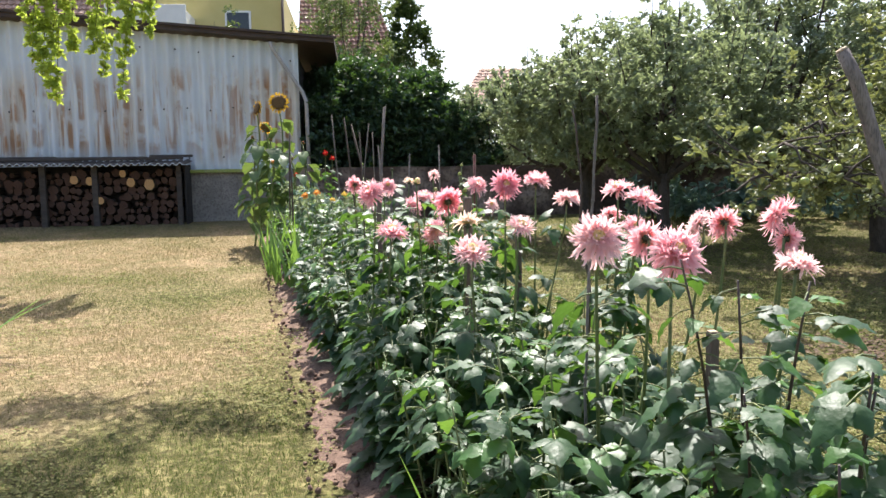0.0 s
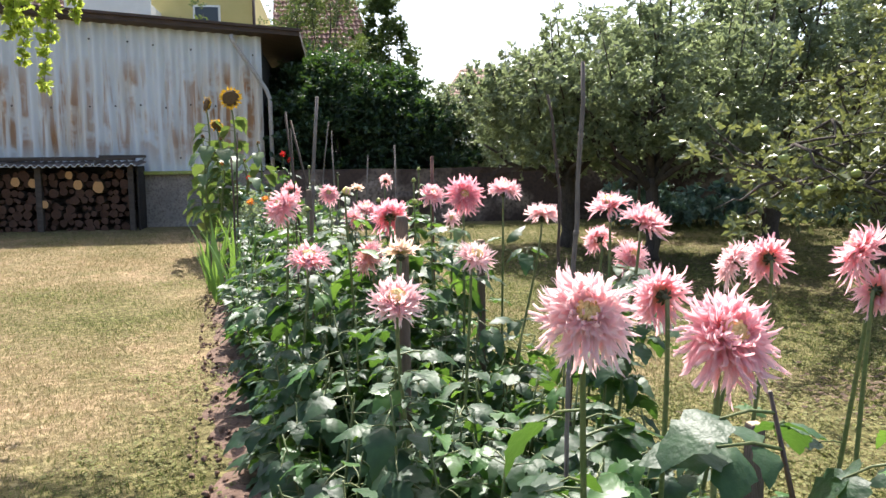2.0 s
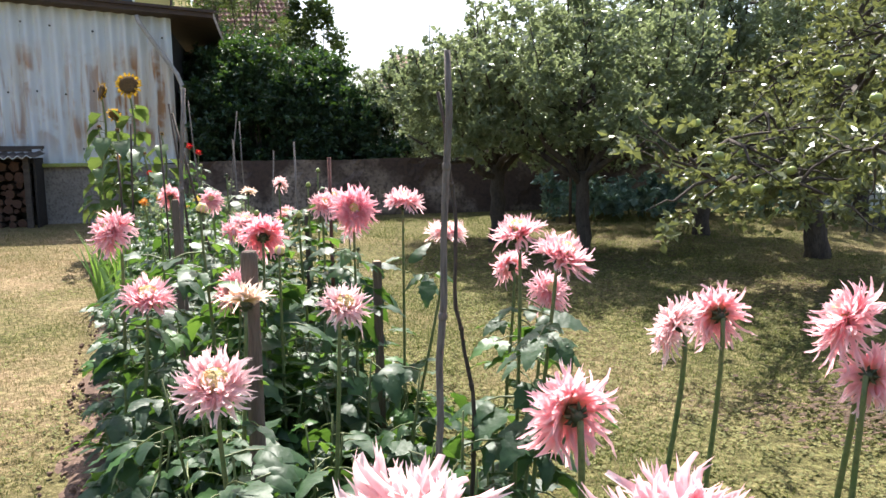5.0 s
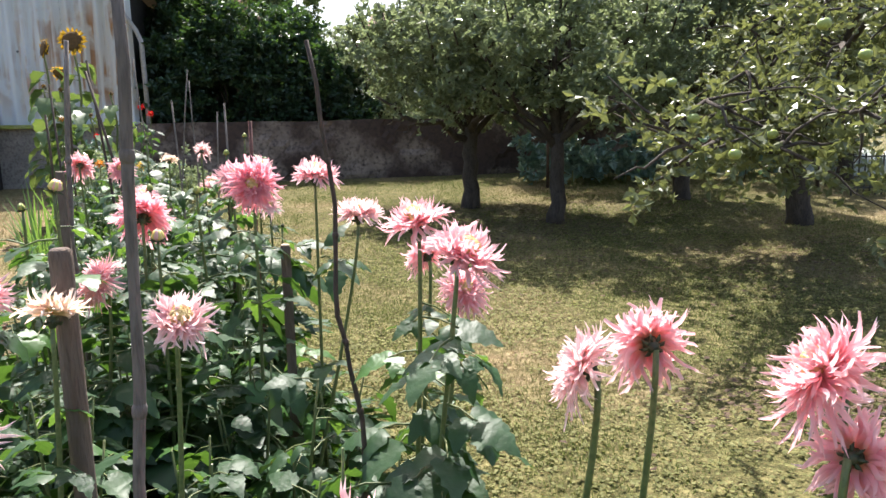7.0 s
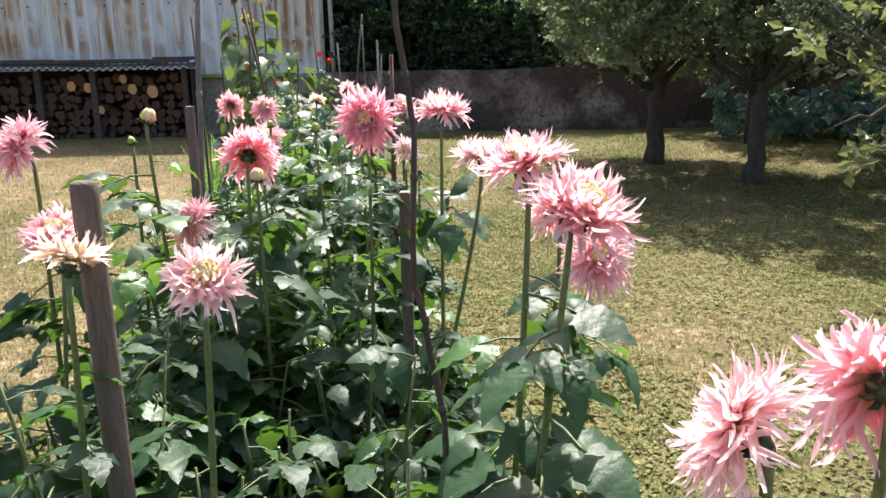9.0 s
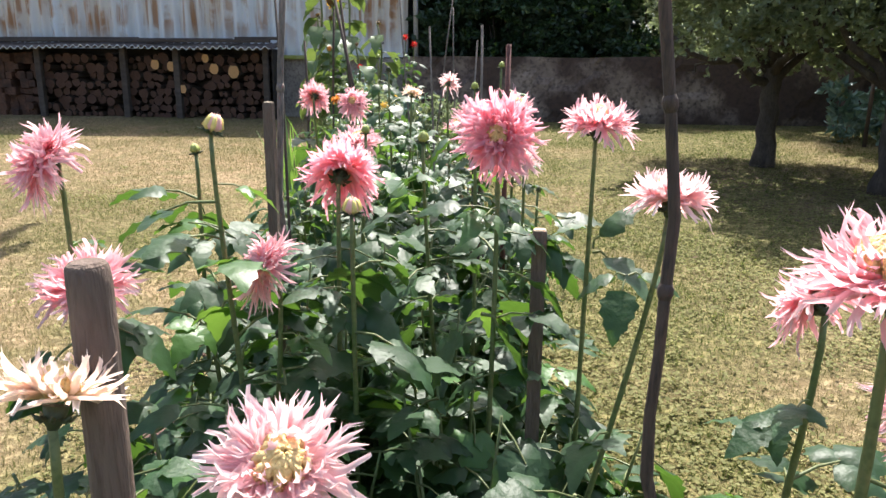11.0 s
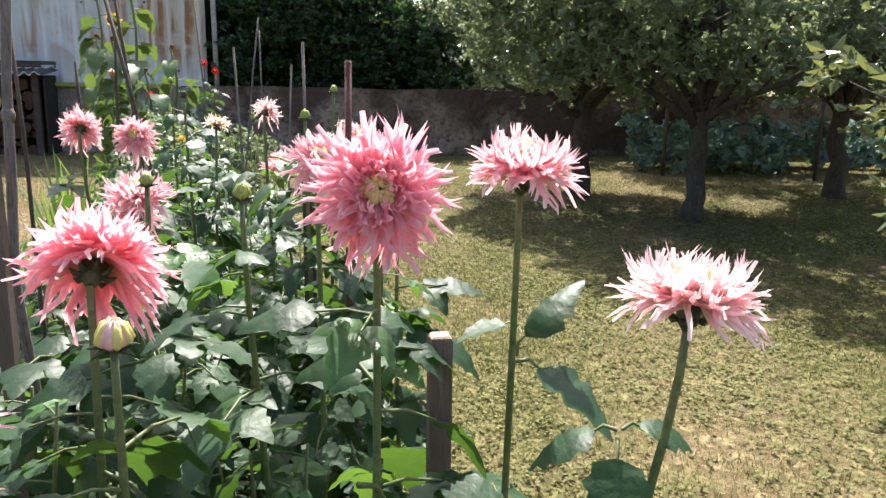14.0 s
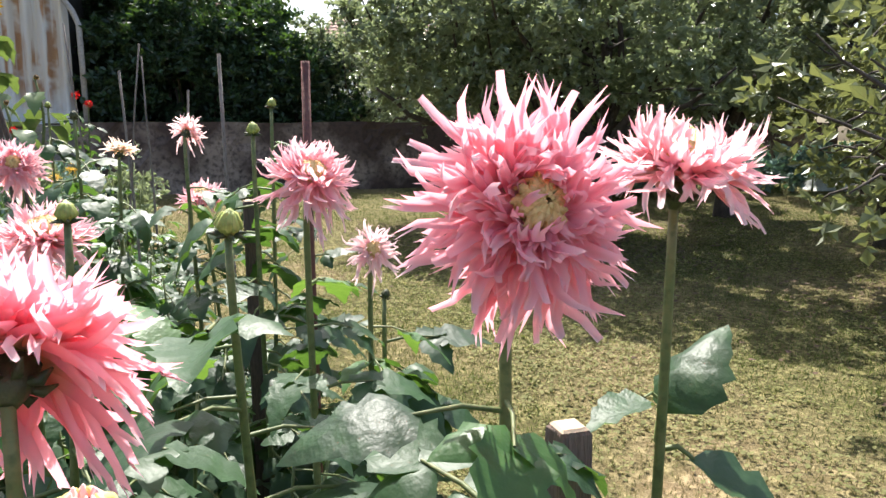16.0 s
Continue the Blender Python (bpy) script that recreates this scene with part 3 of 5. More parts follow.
# ---------------------------------------------------------------- houses behind
def tiled_roof(parent, a, b, c, d, rows, cols, mat, name="roof"):
    """A roof slope from eave a-b to ridge d-c, with stepped courses of tiles."""
    a, b, c, d = (Vector(v) for v in (a, b, c, d))
    nrm = (b - a).cross(d - a).normalized()
    if nrm.z < 0:
        nrm = -nrm
    verts, faces = [], []
    for j in range(rows):
        v0, v1 = j / rows, (j + 1.12) / rows
        l0, r0, l1, r1 = a.lerp(d, v0), b.lerp(c, v0), a.lerp(d, min(1, v1)), b.lerp(c, min(1, v1))
        for i in range(cols):
            u0, u1, um = i / cols, (i + 0.96) / cols, (i + 0.5) / cols
            k = len(verts)
            for (p, q, h) in ((l0, r0, 0.05), (l1, r1, 0.0)):
                verts += [tuple(p.lerp(q, u0) + nrm * h), tuple(p.lerp(q, um) + nrm * (h + 0.05)), tuple(p.lerp(q, u1) + nrm * h)]
            verts += [tuple(l0.lerp(r0, u0)), tuple(l0.lerp(r0, u1))]
            faces += [(k, k + 1, k + 4, k + 3), (k + 1, k + 2, k + 5, k + 4), (k + 6, k + 7, k + 2, k + 1, k)]
    for p in (a, b, c, d):
        verts.append(tuple(p - nrm * 0.06))
    k = len(verts)
    faces.append((k - 4, k - 3, k - 2, k - 1))
    me = bpy.data.meshes.new(name)
    me.from_pydata(verts, [], faces)
    me.materials.append(mat)
    return part(name, me, None, parent)


def build_yellow_house():
    h = thing("house", (-6, 30, 0.85), "yellow rendered house with tiled roof and white balcony", "house")
    o = Vector((-6, 30, 0.85))
    bm = bmesh.new()
    box(bm, (-12, 0, 0), (3.15, 0.3, 8.7))
    box(bm, (2.85, 0.3, 0), (3.15, 9, 8.7))
    part("wall", bm, M["render_yellow"], h)
    tiled_roof(h, (-13, -1.2, 6.9), (-1.6, -1.2, 6.9), (-1.6, 2.0, 10.2), (-13, 2.0, 10.2), 16, 46, M["pale_tile"], "lower_roof")
    bm = bmesh.new()
    box(bm, (-3.1, -1.6, 6.35), (-0.2, -0.05, 6.55), 0.02)
    box(bm, (-3.1, -1.6, 6.55), (-0.2, -1.52, 7.55), 0.01)
    box(bm, (-0.28, -1.52, 6.55), (-0.2, -0.05, 7.35), 0.01)
    part("balcony", bm, M["white_paint"], h, "white balcony with solid parapet")
    w = part("window", bmesh_box((0.95, -0.06, 6.3), (1.95, 0.02, 7.7)), M["white_paint"], h)
    part("pane", bmesh_box((1.03, -0.075, 6.38), (1.87, -0.062, 7.62)), M["glass"], w)
    bm = bmesh.new()
    tube(bm, [(3.2, -0.10, 9.0), (3.2, -0.10, 0.3)], 0.06, 8)
    part("downpipe", bm, M["fascia"], h)
    r = thing("house", (0, 33, 0.85), "neighbouring house with steep red clay tile roof", "house")
    tiled_roof(r, (-2.6, 0.0, 4.6), (2.6, 0.0, 4.6), (0.9, 4.6, 10.9), (-2.6, 4.6, 10.9), 26, 20, M["tile"], "roof")
    bm = bmesh.new()
    box(bm, (-2.4, 0.6, 0), (2.2, 8, 4.6))
    part("wall", bm, M["white_paint"], r)


def bmesh_box(lo, hi):
    bm = bmesh.new()
    box(bm, lo, hi)
    return bm


build_yellow_house()


def build_far_house():
    r = thing("house", (10.6, 44, 0.3), "distant house with a weathered brown roof between the trees", "house")
    tiled_roof(r, (-5, 0, 5.2), (9, 0, 5.2), (9, 5, 9.0), (-2.2, 5, 9.0), 16, 30, M["pale_tile"], "roof")
    bm = bmesh.new()
    box(bm, (-4.5, 0.5, 0), (8.5, 9, 5.2))
    part("wall", bm, M["white_paint"], r)


build_far_house()


# ---------------------------------------------------------------- trees and shrubs
def leaf_cloud(name, centres, per, leaf, mat, parent, seed, flat=0.0, label="", rise=0.35, droop=0.0):
    """A crown: small folded leaves along twigs that leave each clump centre; an uneven outline with gaps."""
    r = random.Random(seed)
    verts, faces = [], []
    for (c, rad) in centres:
        c = Vector(c)
        twigs = max(3, per // 14)
        for _ in range(twigs):
            d = Vector((r.gauss(0, 1), r.gauss(0, 1), r.gauss(0, 0.8) + rise)).normalized()
            base = c + Vector((r.gauss(0, 1), r.gauss(0, 1), r.gauss(0, 1))) * rad * 0.30
            ln = rad * r.uniform(0.5, 1.15)
            for q in range(14):
                s = r.uniform(0.15, 1.0)
                p = base + d * ln * s + Vector((0, 0, -droop * s * s * ln))
                out = (d * 0.5 + Vector((r.gauss(0, 1), r.gauss(0, 1), r.gauss(0, 0.7)))).normalized()
                side = out.cross(Vector((r.gauss(0, 1), r.gauss(0, 1), r.gauss(0, 1)))).normalized()
                up = side.cross(out)
                L = leaf * r.uniform(0.6, 1.25)
                W = L * r.uniform(0.24, 0.36)
                k = len(verts)
                verts += [tuple(p), tuple(p + out * L * 0.5 + side * W + up * W * 0.35), tuple(p + out * L - up * L * 0.12), tuple(p + out * L * 0.5 - side * W + up * W * 0.35)]
                faces += [(k, k + 1, k + 2), (k, k + 2, k + 3)]
    me = bpy.data.meshes.new(name)
    me.from_pydata(verts, [], faces)
    me.materials.append(mat)
    return part(name, me, None, parent, label)


def limb_points(a, b, r, wob, n=6):
    a, b = Vector(a), Vector(b)
    out = []
    for i in range(n + 1):
        s = i / n
        out.append(a.lerp(b, s) + Vector((r.uniform(-1, 1), r.uniform(-1, 1), r.uniform(-1, 1))) * wob * math.sin(3.1416 * s))
    return out


def fruit_tree(name, x, y, height, spread, fork, trunk_r, seed, label, mat, clumps=60, per=120, leaf=0.06, lean=(0, 0), low=1.25, squash=1.0):
    r = random.Random(seed)
    base = Vector((x, y, gz(y)))
    t = thing(name, base, label, "fruit tree", "orchard trees")
    top = Vector((lean[0], lean[1], fork))
    bm = bmesh.new()
    pts = limb_points((0, 0, -0.1), top, r, 0.05, 7)
    tube(bm, pts, [trunk_r * (1.35 if i == 0 else 1.12 if i == 1 else 1.0 - 0.03 * i) for i in range(8)], 12)
    part("trunk", bm, M["bark"], t)
    centres = []
    for i in range(9):
        a = 6.283 * i / 9 + r.uniform(-0.3, 0.3)
        reach = spread * r.uniform(0.55, 0.9) * (1 if i % 3 else 0.35)
        end = top + Vector((math.cos(a) * reach, math.sin(a) * reach * squash, (height - fork) * r.uniform(0.25, 0.85) if i % 3 else (height - fork) * 0.9))
        bm = bmesh.new()
        lp = limb_points(top - Vector((0, 0, 0.1 * (i % 3))), end, r, 0.12, 6)
        tube(bm, lp, [trunk_r * 0.5 * (1 - 0.13 * k) for k in range(7)], 7)
        for k in (2, 3, 4, 5):
            e2 = lp[k] + Vector((r.uniform(-1, 1), r.uniform(-1, 1), r.uniform(-0.2, 0.8))) * spread * 0.4
            tube(bm, limb_points(lp[k], e2, r, 0.06, 4), [trunk_r * 0.2, trunk_r * 0.16, trunk_r * 0.12, trunk_r * 0.08, trunk_r * 0.05], 5)
        part("limb", bm, M["bark"], t)
    mid = (height + low) / 2
    half = (height - low) / 2
    for i in range(clumps):
        d = Vector((r.gauss(0, 1), r.gauss(0, 1), r.gauss(0, 1))).normalized() * (r.uniform(0.35, 1.0) ** 0.5)
        c = Vector((lean[0] + d.x * spread, lean[1] + d.y * spread * squash, mid + d.z * half))
        centres.append((c, r.uniform(0.30, 0.52) * spread / 2))
    leaf_cloud("crown", centres, per, leaf, mat, t, seed + 1)
    # upright water shoots on the upper side
    shoots = []
    bm = bmesh.new()
    for i in range(34):
        d = Vector((r.gauss(0, 1), r.gauss(-0.2, 1), r.gauss(0.25, 0.8))).normalized()
        b = Vector((lean[0] + d.x * spread * 0.92, lean[1] + d.y * spread * 0.92 * squash, mid + d.z * half * 0.85))
        tip = b + Vector((d.x * 0.15 + r.uniform(-0.1, 0.1), d.y * 0.15 + r.uniform(-0.1, 0.1), r.uniform(0.40, 0.85)))
        tube(bm, [b, b.lerp(tip, 0.5), tip], [0.012, 0.008, 0.004], 4)
        for s in range(2):
            shoots.append((b.lerp(tip, 0.2 + 0.4 * s), 0.19))
    part("water_shoot", bm, M["bark"], t)
    leaf_cloud("shoot_leaf", shoots, 14 * 3, leaf * 1.15, mat, t, seed + 2, rise=0.8)
    return t


fruit_tree("apple_tree", 3.95, 12.25, 2.85, 1.75, 1.2, 0.125, 21, "apple tree with dark trunk and dense dusty-green crown", M["apple_leaf"], 105, 224, 0.084)
fruit_tree("apple_tree", 4.65, 10.65, 3.35, 1.75, 1.15, 0.105, 33, "small apple tree with forked dark trunk on the lawn", M["apple_leaf"], 115, 224, 0.082, low=1.25)
fruit_tree("apple_tree", 7.4, 12.1, 4.6, 1.55, 1.2, 0.13, 45, "apple tree with spreading crown shading the grass", M["apple_leaf"], 130, 224, 0.088)
fruit_tree("apple_tree", 7.3, 16.0, 4.1, 2.2, 1.3, 0.13, 57, "tall fruit tree with upright shoots by the garden wall", M["apple_leaf"], 110, 224, 0.10)
fruit_tree("apple_tree", 11.8, 13.5, 4.7, 2.5, 1.3, 0.14, 61, "large apple tree with full green crown", M["near_leaf"], 110, 224, 0.11)
fruit_tree("apple_tree", 3.7, 18.6, 3.3, 1.8, 1.0, 0.11, 63, "pale green fruit tree behind the garden wall", M["apple_leaf"], 80, 200, 0.085, low=0.7)


def near_apple_tree():
    """The apple tree whose fruiting boughs reach towards the bed."""
    r = random.Random(77)
    x, y = 7.6, 9.7
    t = thing("apple_tree", (x, y, gz(y)), "apple tree with low boughs bearing green apples", "fruit tree", "orchard trees")
    bm = bmesh.new()
    tube(bm, limb_points((0, 0, -0.1), (-0.25, -0.15, 1.35), r, 0.05, 7), [0.19, 0.16, 0.145, 0.14, 0.135, 0.13, 0.13, 0.12], 12)
    part("trunk", bm, M["bark"], t)
    ends = ((-3.9, -3.5, 1.15), (-3.5, -3.1, 1.45), (-2.9, -3.9, 1.35), (-2.8, -2.6, 1.7), (-1.6, -4.0, 2.2), (-0.4, -3.8, 2.6), (-1.9, -1.4, 2.2), (1.8, -0.5, 2.6), (0.5, 1.6, 3.2),
            (-1.2, -2.8, 3.0), (0.1, -0.8, 4.2), (-1.8, -3.2, 2.4), (-2.1, -2.6, 1.4), (-0.6, -1.8, 3.7), (-3.0, -3.3, 1.1))
    centres = []
    for i, e in enumerate(ends):
        bm = bmesh.new()
        lp = limb_points((-0.25, -0.15, 1.15 + 0.02 * i), e, r, 0.16, 8)
        tube(bm, lp, [0.065 * (1 - 0.105 * k) for k in range(9)], 7)
        for k in range(3, 9):
            for _ in range(3):
                e2 = lp[k] + Vector((r.uniform(-1, 1), r.uniform(-1, 1), r.uniform(-0.7, 0.7))) * 0.7
                tube(bm, limb_points(lp[k], e2, r, 0.05, 4), [0.016, 0.013, 0.010, 0.007, 0.004], 5)
                centres.append((lp[k].lerp(e2, 0.8), r.uniform(0.28, 0.50)))
            centres.append((lp[k], 0.34))
        part("limb", bm, M["bark"], t)
    leaf_cloud("crown", centres, 42, 0.088, M["near_leaf"], t, 78, rise=0.1, droop=0.25)
    bm0 = bmesh.new()
    bmesh.ops.create_uvsphere(bm0, u_segments=14, v_segments=10, radius=0.042)
    for v in bm0.verts:
        k = math.hypot(v.co.x, v.co.y) / 0.042
        v.co.z = v.co.z * 0.88 - 0.010 * (1 - k) ** 2 * (1 if v.co.z > 0 else -0.5)
    fruit = mesh_of("apple", bm0, M["apple"], True)
    for p in ((-3.85, -3.49, 1.32), (-3.6, -3.6, 1.08), (-3.3, -3.0, 1.35), (-3.4, -4.1, 1.85), (-3.0, -3.2, 1.2), (-2.6, -4.3, 2.3), (-2.9, -3.9, 1.7), (-2.2, -4.1, 2.1), (-3.3, -4.5, 2.0), (-3.6, -2.8, 1.6)):
        part("apple", fruit, None, t, m=pose(*p, r.uniform(-20, 20), r.uniform(-20, 20), 0))


near_apple_tree()


def overhead_tree():
    """Tree at the open side of the lawn: its boughs shade the grass and twigs hang before the shed."""
    r = random.Random(91)
    o = Vector((-6.8, 7.5, gz(7.5)))
    t = thing("tree", o, "tree with bright green twigs hanging over the lawn", "tree")
    bm = bmesh.new()
    tube(bm, limb_points((0, 0, -0.1), (0.1, 0.1, 2.7), r, 0.05, 7), [0.20, 0.16, 0.15, 0.145, 0.14, 0.135, 0.13, 0.12], 12)
    part("trunk", bm, M["bark"], t)
    for path in (((-6.7, 7.6, 2.9), (-5.5, 8.7, 4.2), (-4.2, 9.7, 4.75), (-2.7, 10.0, 4.55)), ((-6.7, 7.6, 2.9), (-4.4, 7.2, 4.2), (-2.6, 6.8, 4.5), (-0.8, 6.5, 4.35)),
                 ((-2.6, 6.8, 4.5), (-2.1, 6.4, 4.45), (-1.7, 6.0, 4.35), (-1.2, 5.8, 4.3)), ((-6.7, 7.6, 3.0), (-7.4, 8.4, 4.4), (-7.6, 8.9, 5.2), (-7.5, 9.2, 5.8))):
        bm = bmesh.new()
        tube(bm, [Vector(p) - o for p in path], [0.055, 0.036, 0.022, 0.010], 7)
        part("limb", bm, M["bark"], t)
    sprays = []
    for hx, z1 in ((-4.08, 3.30), (-3.98, 3.05), (-3.86, 2.95), (-3.79, 2.76), (-3.62, 3.35), (-3.30, 3.40), (-3.17, 3.08), (-2.96, 2.81), (-2.86, 3.35), (-2.66, 3.62)):
        p0, p1 = Vector((hx + 0.05, 9.9 + r.uniform(-0.1, 0.1), 4.62)) - o, Vector((hx + r.uniform(-0.04, 0.04), 9.85, z1)) - o
        bm = bmesh.new()
        tube(bm, [p0, p0.lerp(p1, 0.5) + Vector((0.05, 0, 0)), p1], [0.009, 0.006, 0.003], 4)
        part("twig", bm, M["bark"], t)
        for k in range(10):
            sprays.append((p0.lerp(p1, 0.1 + 0.9 * k / 9.3), 0.13 - 0.008 * k))
    leaf_cloud("hanging_leaf", sprays, 42, 0.085, M["birch_leaf"], t, 92, rise=-0.6, droop=0.3)
    crown = [(Vector((x + r.uniform(-0.25, 0.25), y + r.uniform(-0.25, 0.25), 4.0 + r.uniform(-0.05, 0.35))) - o, r.uniform(0.22, 0.36)) for x, y in ((-1.9, 7.0), (-1.55, 6.9), (-1.2, 6.3), (-0.85, 6.7), (-1.2, 5.8), (-1.7, 6.0), (-0.5, 6.8)) for _ in range(4)]
    crown += [((r.uniform(-2.0, 1.6), r.uniform(-1.6, 1.8), r.uniform(3.4, 5.6)), 0.5) for _ in range(40)]
    leaf_cloud("crown", crown, 154, 0.065, M["birch_leaf"], t, 93)


overhead_tree()


def prop_pole():
    p = thing("prop_pole", (2.72, 2.12, gz(2.12)), "thick bare grey-brown pole leaning beside the bed", "pole")
    bm = bmesh.new()
    pts = [(0.0, 0.0, -0.05), (-0.45, 0.09, 0.60), (-0.72, 0.17, 1.10), (-0.90, 0.23, 1.55), (-0.98, 0.255, 1.83), (-1.03, 0.265, 1.93)]
    tube(bm, pts, [0.034, 0.031, 0.028, 0.026, 0.025, 0.023], 10)
    part("shaft", bm, M["stick"], p)
    bm = bmesh.new()
    tube(bm, [(-1.031, 0.265, 1.931), (-1.035, 0.266, 1.938)], [0.022, 0.018], 10)
    part("cut_end", bm, M["cut_end"], p)


prop_pole()


def shrub(name, x, y, z0, w, d, h, seed, mat, label, clumps=40, per=140, leaf=0.09, category="shrub"):
    r = random.Random(seed)
    t = thing(name, (x, y, z0), label, category)
    bm = bmesh.new()
    for i in range(7):
        e = Vector((r.uniform(-0.6, 0.6) * w, r.uniform(-0.4, 0.4) * d, h * r.uniform(0.6, 0.92)))
        tube(bm, limb_points((r.uniform(-0.2, 0.2), r.uniform(-0.2, 0.2), -0.1), e, r, 0.12, 6), [0.05, 0.045, 0.04, 0.03, 0.022, 0.015, 0.008], 6)
    part("stem", bm, M["bark"], t)
    centres = []
    for i in range(clumps):
        u = Vector((r.gauss(0, 1), r.gauss(0, 1), r.gauss(0, 1))).normalized() * r.uniform(0.3, 1.0) ** 0.5
        centres.append((Vector((u.x * w, u.y * d, h * 0.52 + u.z * h * 0.46)), r.uniform(0.3, 0.55) * min(w, 1.6) * 0.7))
    leaf_cloud("crown", centres, per, leaf, mat, t, seed + 1)
    return t


for k, (x, y, w, h) in enumerate(((-0.6, 17.9, 1.0, 3.5), (0.4, 18.0, 1.2, 3.9), (1.5, 18.2, 1.1, 3.5), (2.5, 17.9, 1.0, 2.8), (0.0, 19.8, 1.5, 4.4), (-1.0, 19.5, 1.0, 3.9))):
    shrub("shrub", x, y, 0.85, w, 1.0, h, 300 + 7 * k, M["shrub_leaf"], "dense dark evergreen shrub above the garden wall", 70, 238, 0.12)
shrub("pear_tree", -0.1, 22.5, 0.85, 1.45, 1.2, 7.9, 371, M["pear_leaf"], "tall airy tree with fine dusty leaves behind the shrubs", 130, 182, 0.085, "tree")
shrub("conifer", 1.75, 24.0, 0.85, 1.05, 1.0, 7.0, 383, M["thuja"], "pointed dark green conifer between the houses", 80, 210, 0.13, "conifer")
shrub("shrub", -1.6, 22.0, 0.85, 1.2, 1.0, 4.3, 391, M["near_leaf"], "light green bush beside the shed roof", 30, 120, 0.09)
shrub("bush", -4.6, 27.5, 5.1, 0.9, 0.7, 2.9, 397, M["pear_leaf"], "leafy treetop against the yellow house wall", 20, 110, 0.09)
for k, (x, y, w, h) in enumerate(((7.2, 20.5, 1.9, 3.2), (9.2, 20.5, 2.4, 3.7), (13.5, 19.0, 2.6, 4.2), (17.0, 15.0, 3.0, 5.2), (16.5, 10.0, 2.8, 4.8))):
    shrub("shrub", x, y, 0.85, w, 1.6, h, 400 + 7 * k, M["apple_leaf"] if k % 2 else M["near_leaf"], "tall leafy green trees closing off the orchard", 90, 224, 0.17)


def brassica_row():
    r = random.Random(5)
    base = None
    for k in range(26):
        x, y = 6.0 + 0.55 * (k % 13) + r.uniform(-0.1, 0.1), 14.3 + 0.75 * (k // 13) + r.uniform(-0.1, 0.1)
        if k < 4:
            t = thing("brassica_plant", (x, y, gz(y)), "blue-green leafy brassica plant in the vegetable patch", "vegetable plant", "vegetable patch")
            bm = bmesh.new()
            tube(bm, [(0, 0, -0.03), (0, 0, 0.3)], [0.02, 0.015], 6)
            part("stalk", bm, M["stem"], t)
            leaf_cloud("crown", [((r.uniform(-0.1, 0.1), r.uniform(-0.1, 0.1), r.uniform(0.2, 0.6)), 0.24) for _ in range(5)], 28, 0.17, M["brassica"], t, 500 + k)
            base = (base or []) + [t]
        else:
            copy_thing(base[k % 4], pose(x, y, gz(y), 0, 0, r.uniform(0, 360)))


brassica_row()


def patch_behind():
    """Dark low edging, stakes and pale covers of the far vegetable plot."""
    for k, (x, y) in enumerate(((5.9, 14.0), (8.2, 13.6), (10.4, 12.6))):
        bm = bmesh.new()
        tube(bm, [(0, 0, -0.05), (0.01, 0, 1.25)], [0.03, 0.028], 7)
        tagged(part("post", bm, M["dark_stick"], m=pose(x, y, gz(y))), "thin dark wooden post in the vegetable plot", "post", "plot posts")
    f = thing("fence", (10.2, 11.6, gz(11.6)), "low dark metal fence with thin bars", "fence")
    for z in (0.12, 0.62):
        bm = bmesh.new()
        box(bm, (0, -0.012, z), (3.6, 0.012, z + 0.025))
        part("rail", bm, M["iron"], f)
    bm = bmesh.new()
    box(bm, (-0.009, -0.009, -0.02), (0.009, 0.009, 0.68))
    bar = mesh_of("bar", bm, M["iron"])
    for k in range(31):
        part("bar", bar, None, f, m=pose(0.12 * k, 0.021, 0))
    for k, (x, y, s) in enumerate(((11.6, 14.4, 0.40), (12.8, 14.2, 0.5), (14.0, 14.4, 0.42))):
        bm = bmesh.new()
        bmesh.ops.create_icosphere(bm, subdivisions=3, radius=1.0)
        for v in bm.verts:
            n = 1 + 0.22 * noise.noise(v.co * 2.3 + Vector((k, 0, 0)))
            v.co = Vector((v.co.x * s * 1.2 * n, v.co.y * s * n, max(0, v.co.z) * s * 1.1 * n))
        tagged(part("garden_cover", bm, M["sheet"], m=pose(x, y, gz(y)), smooth=True), "crumpled pale sheet covering vegetables in the plot", "garden cover", "pale covers")


patch_behind()


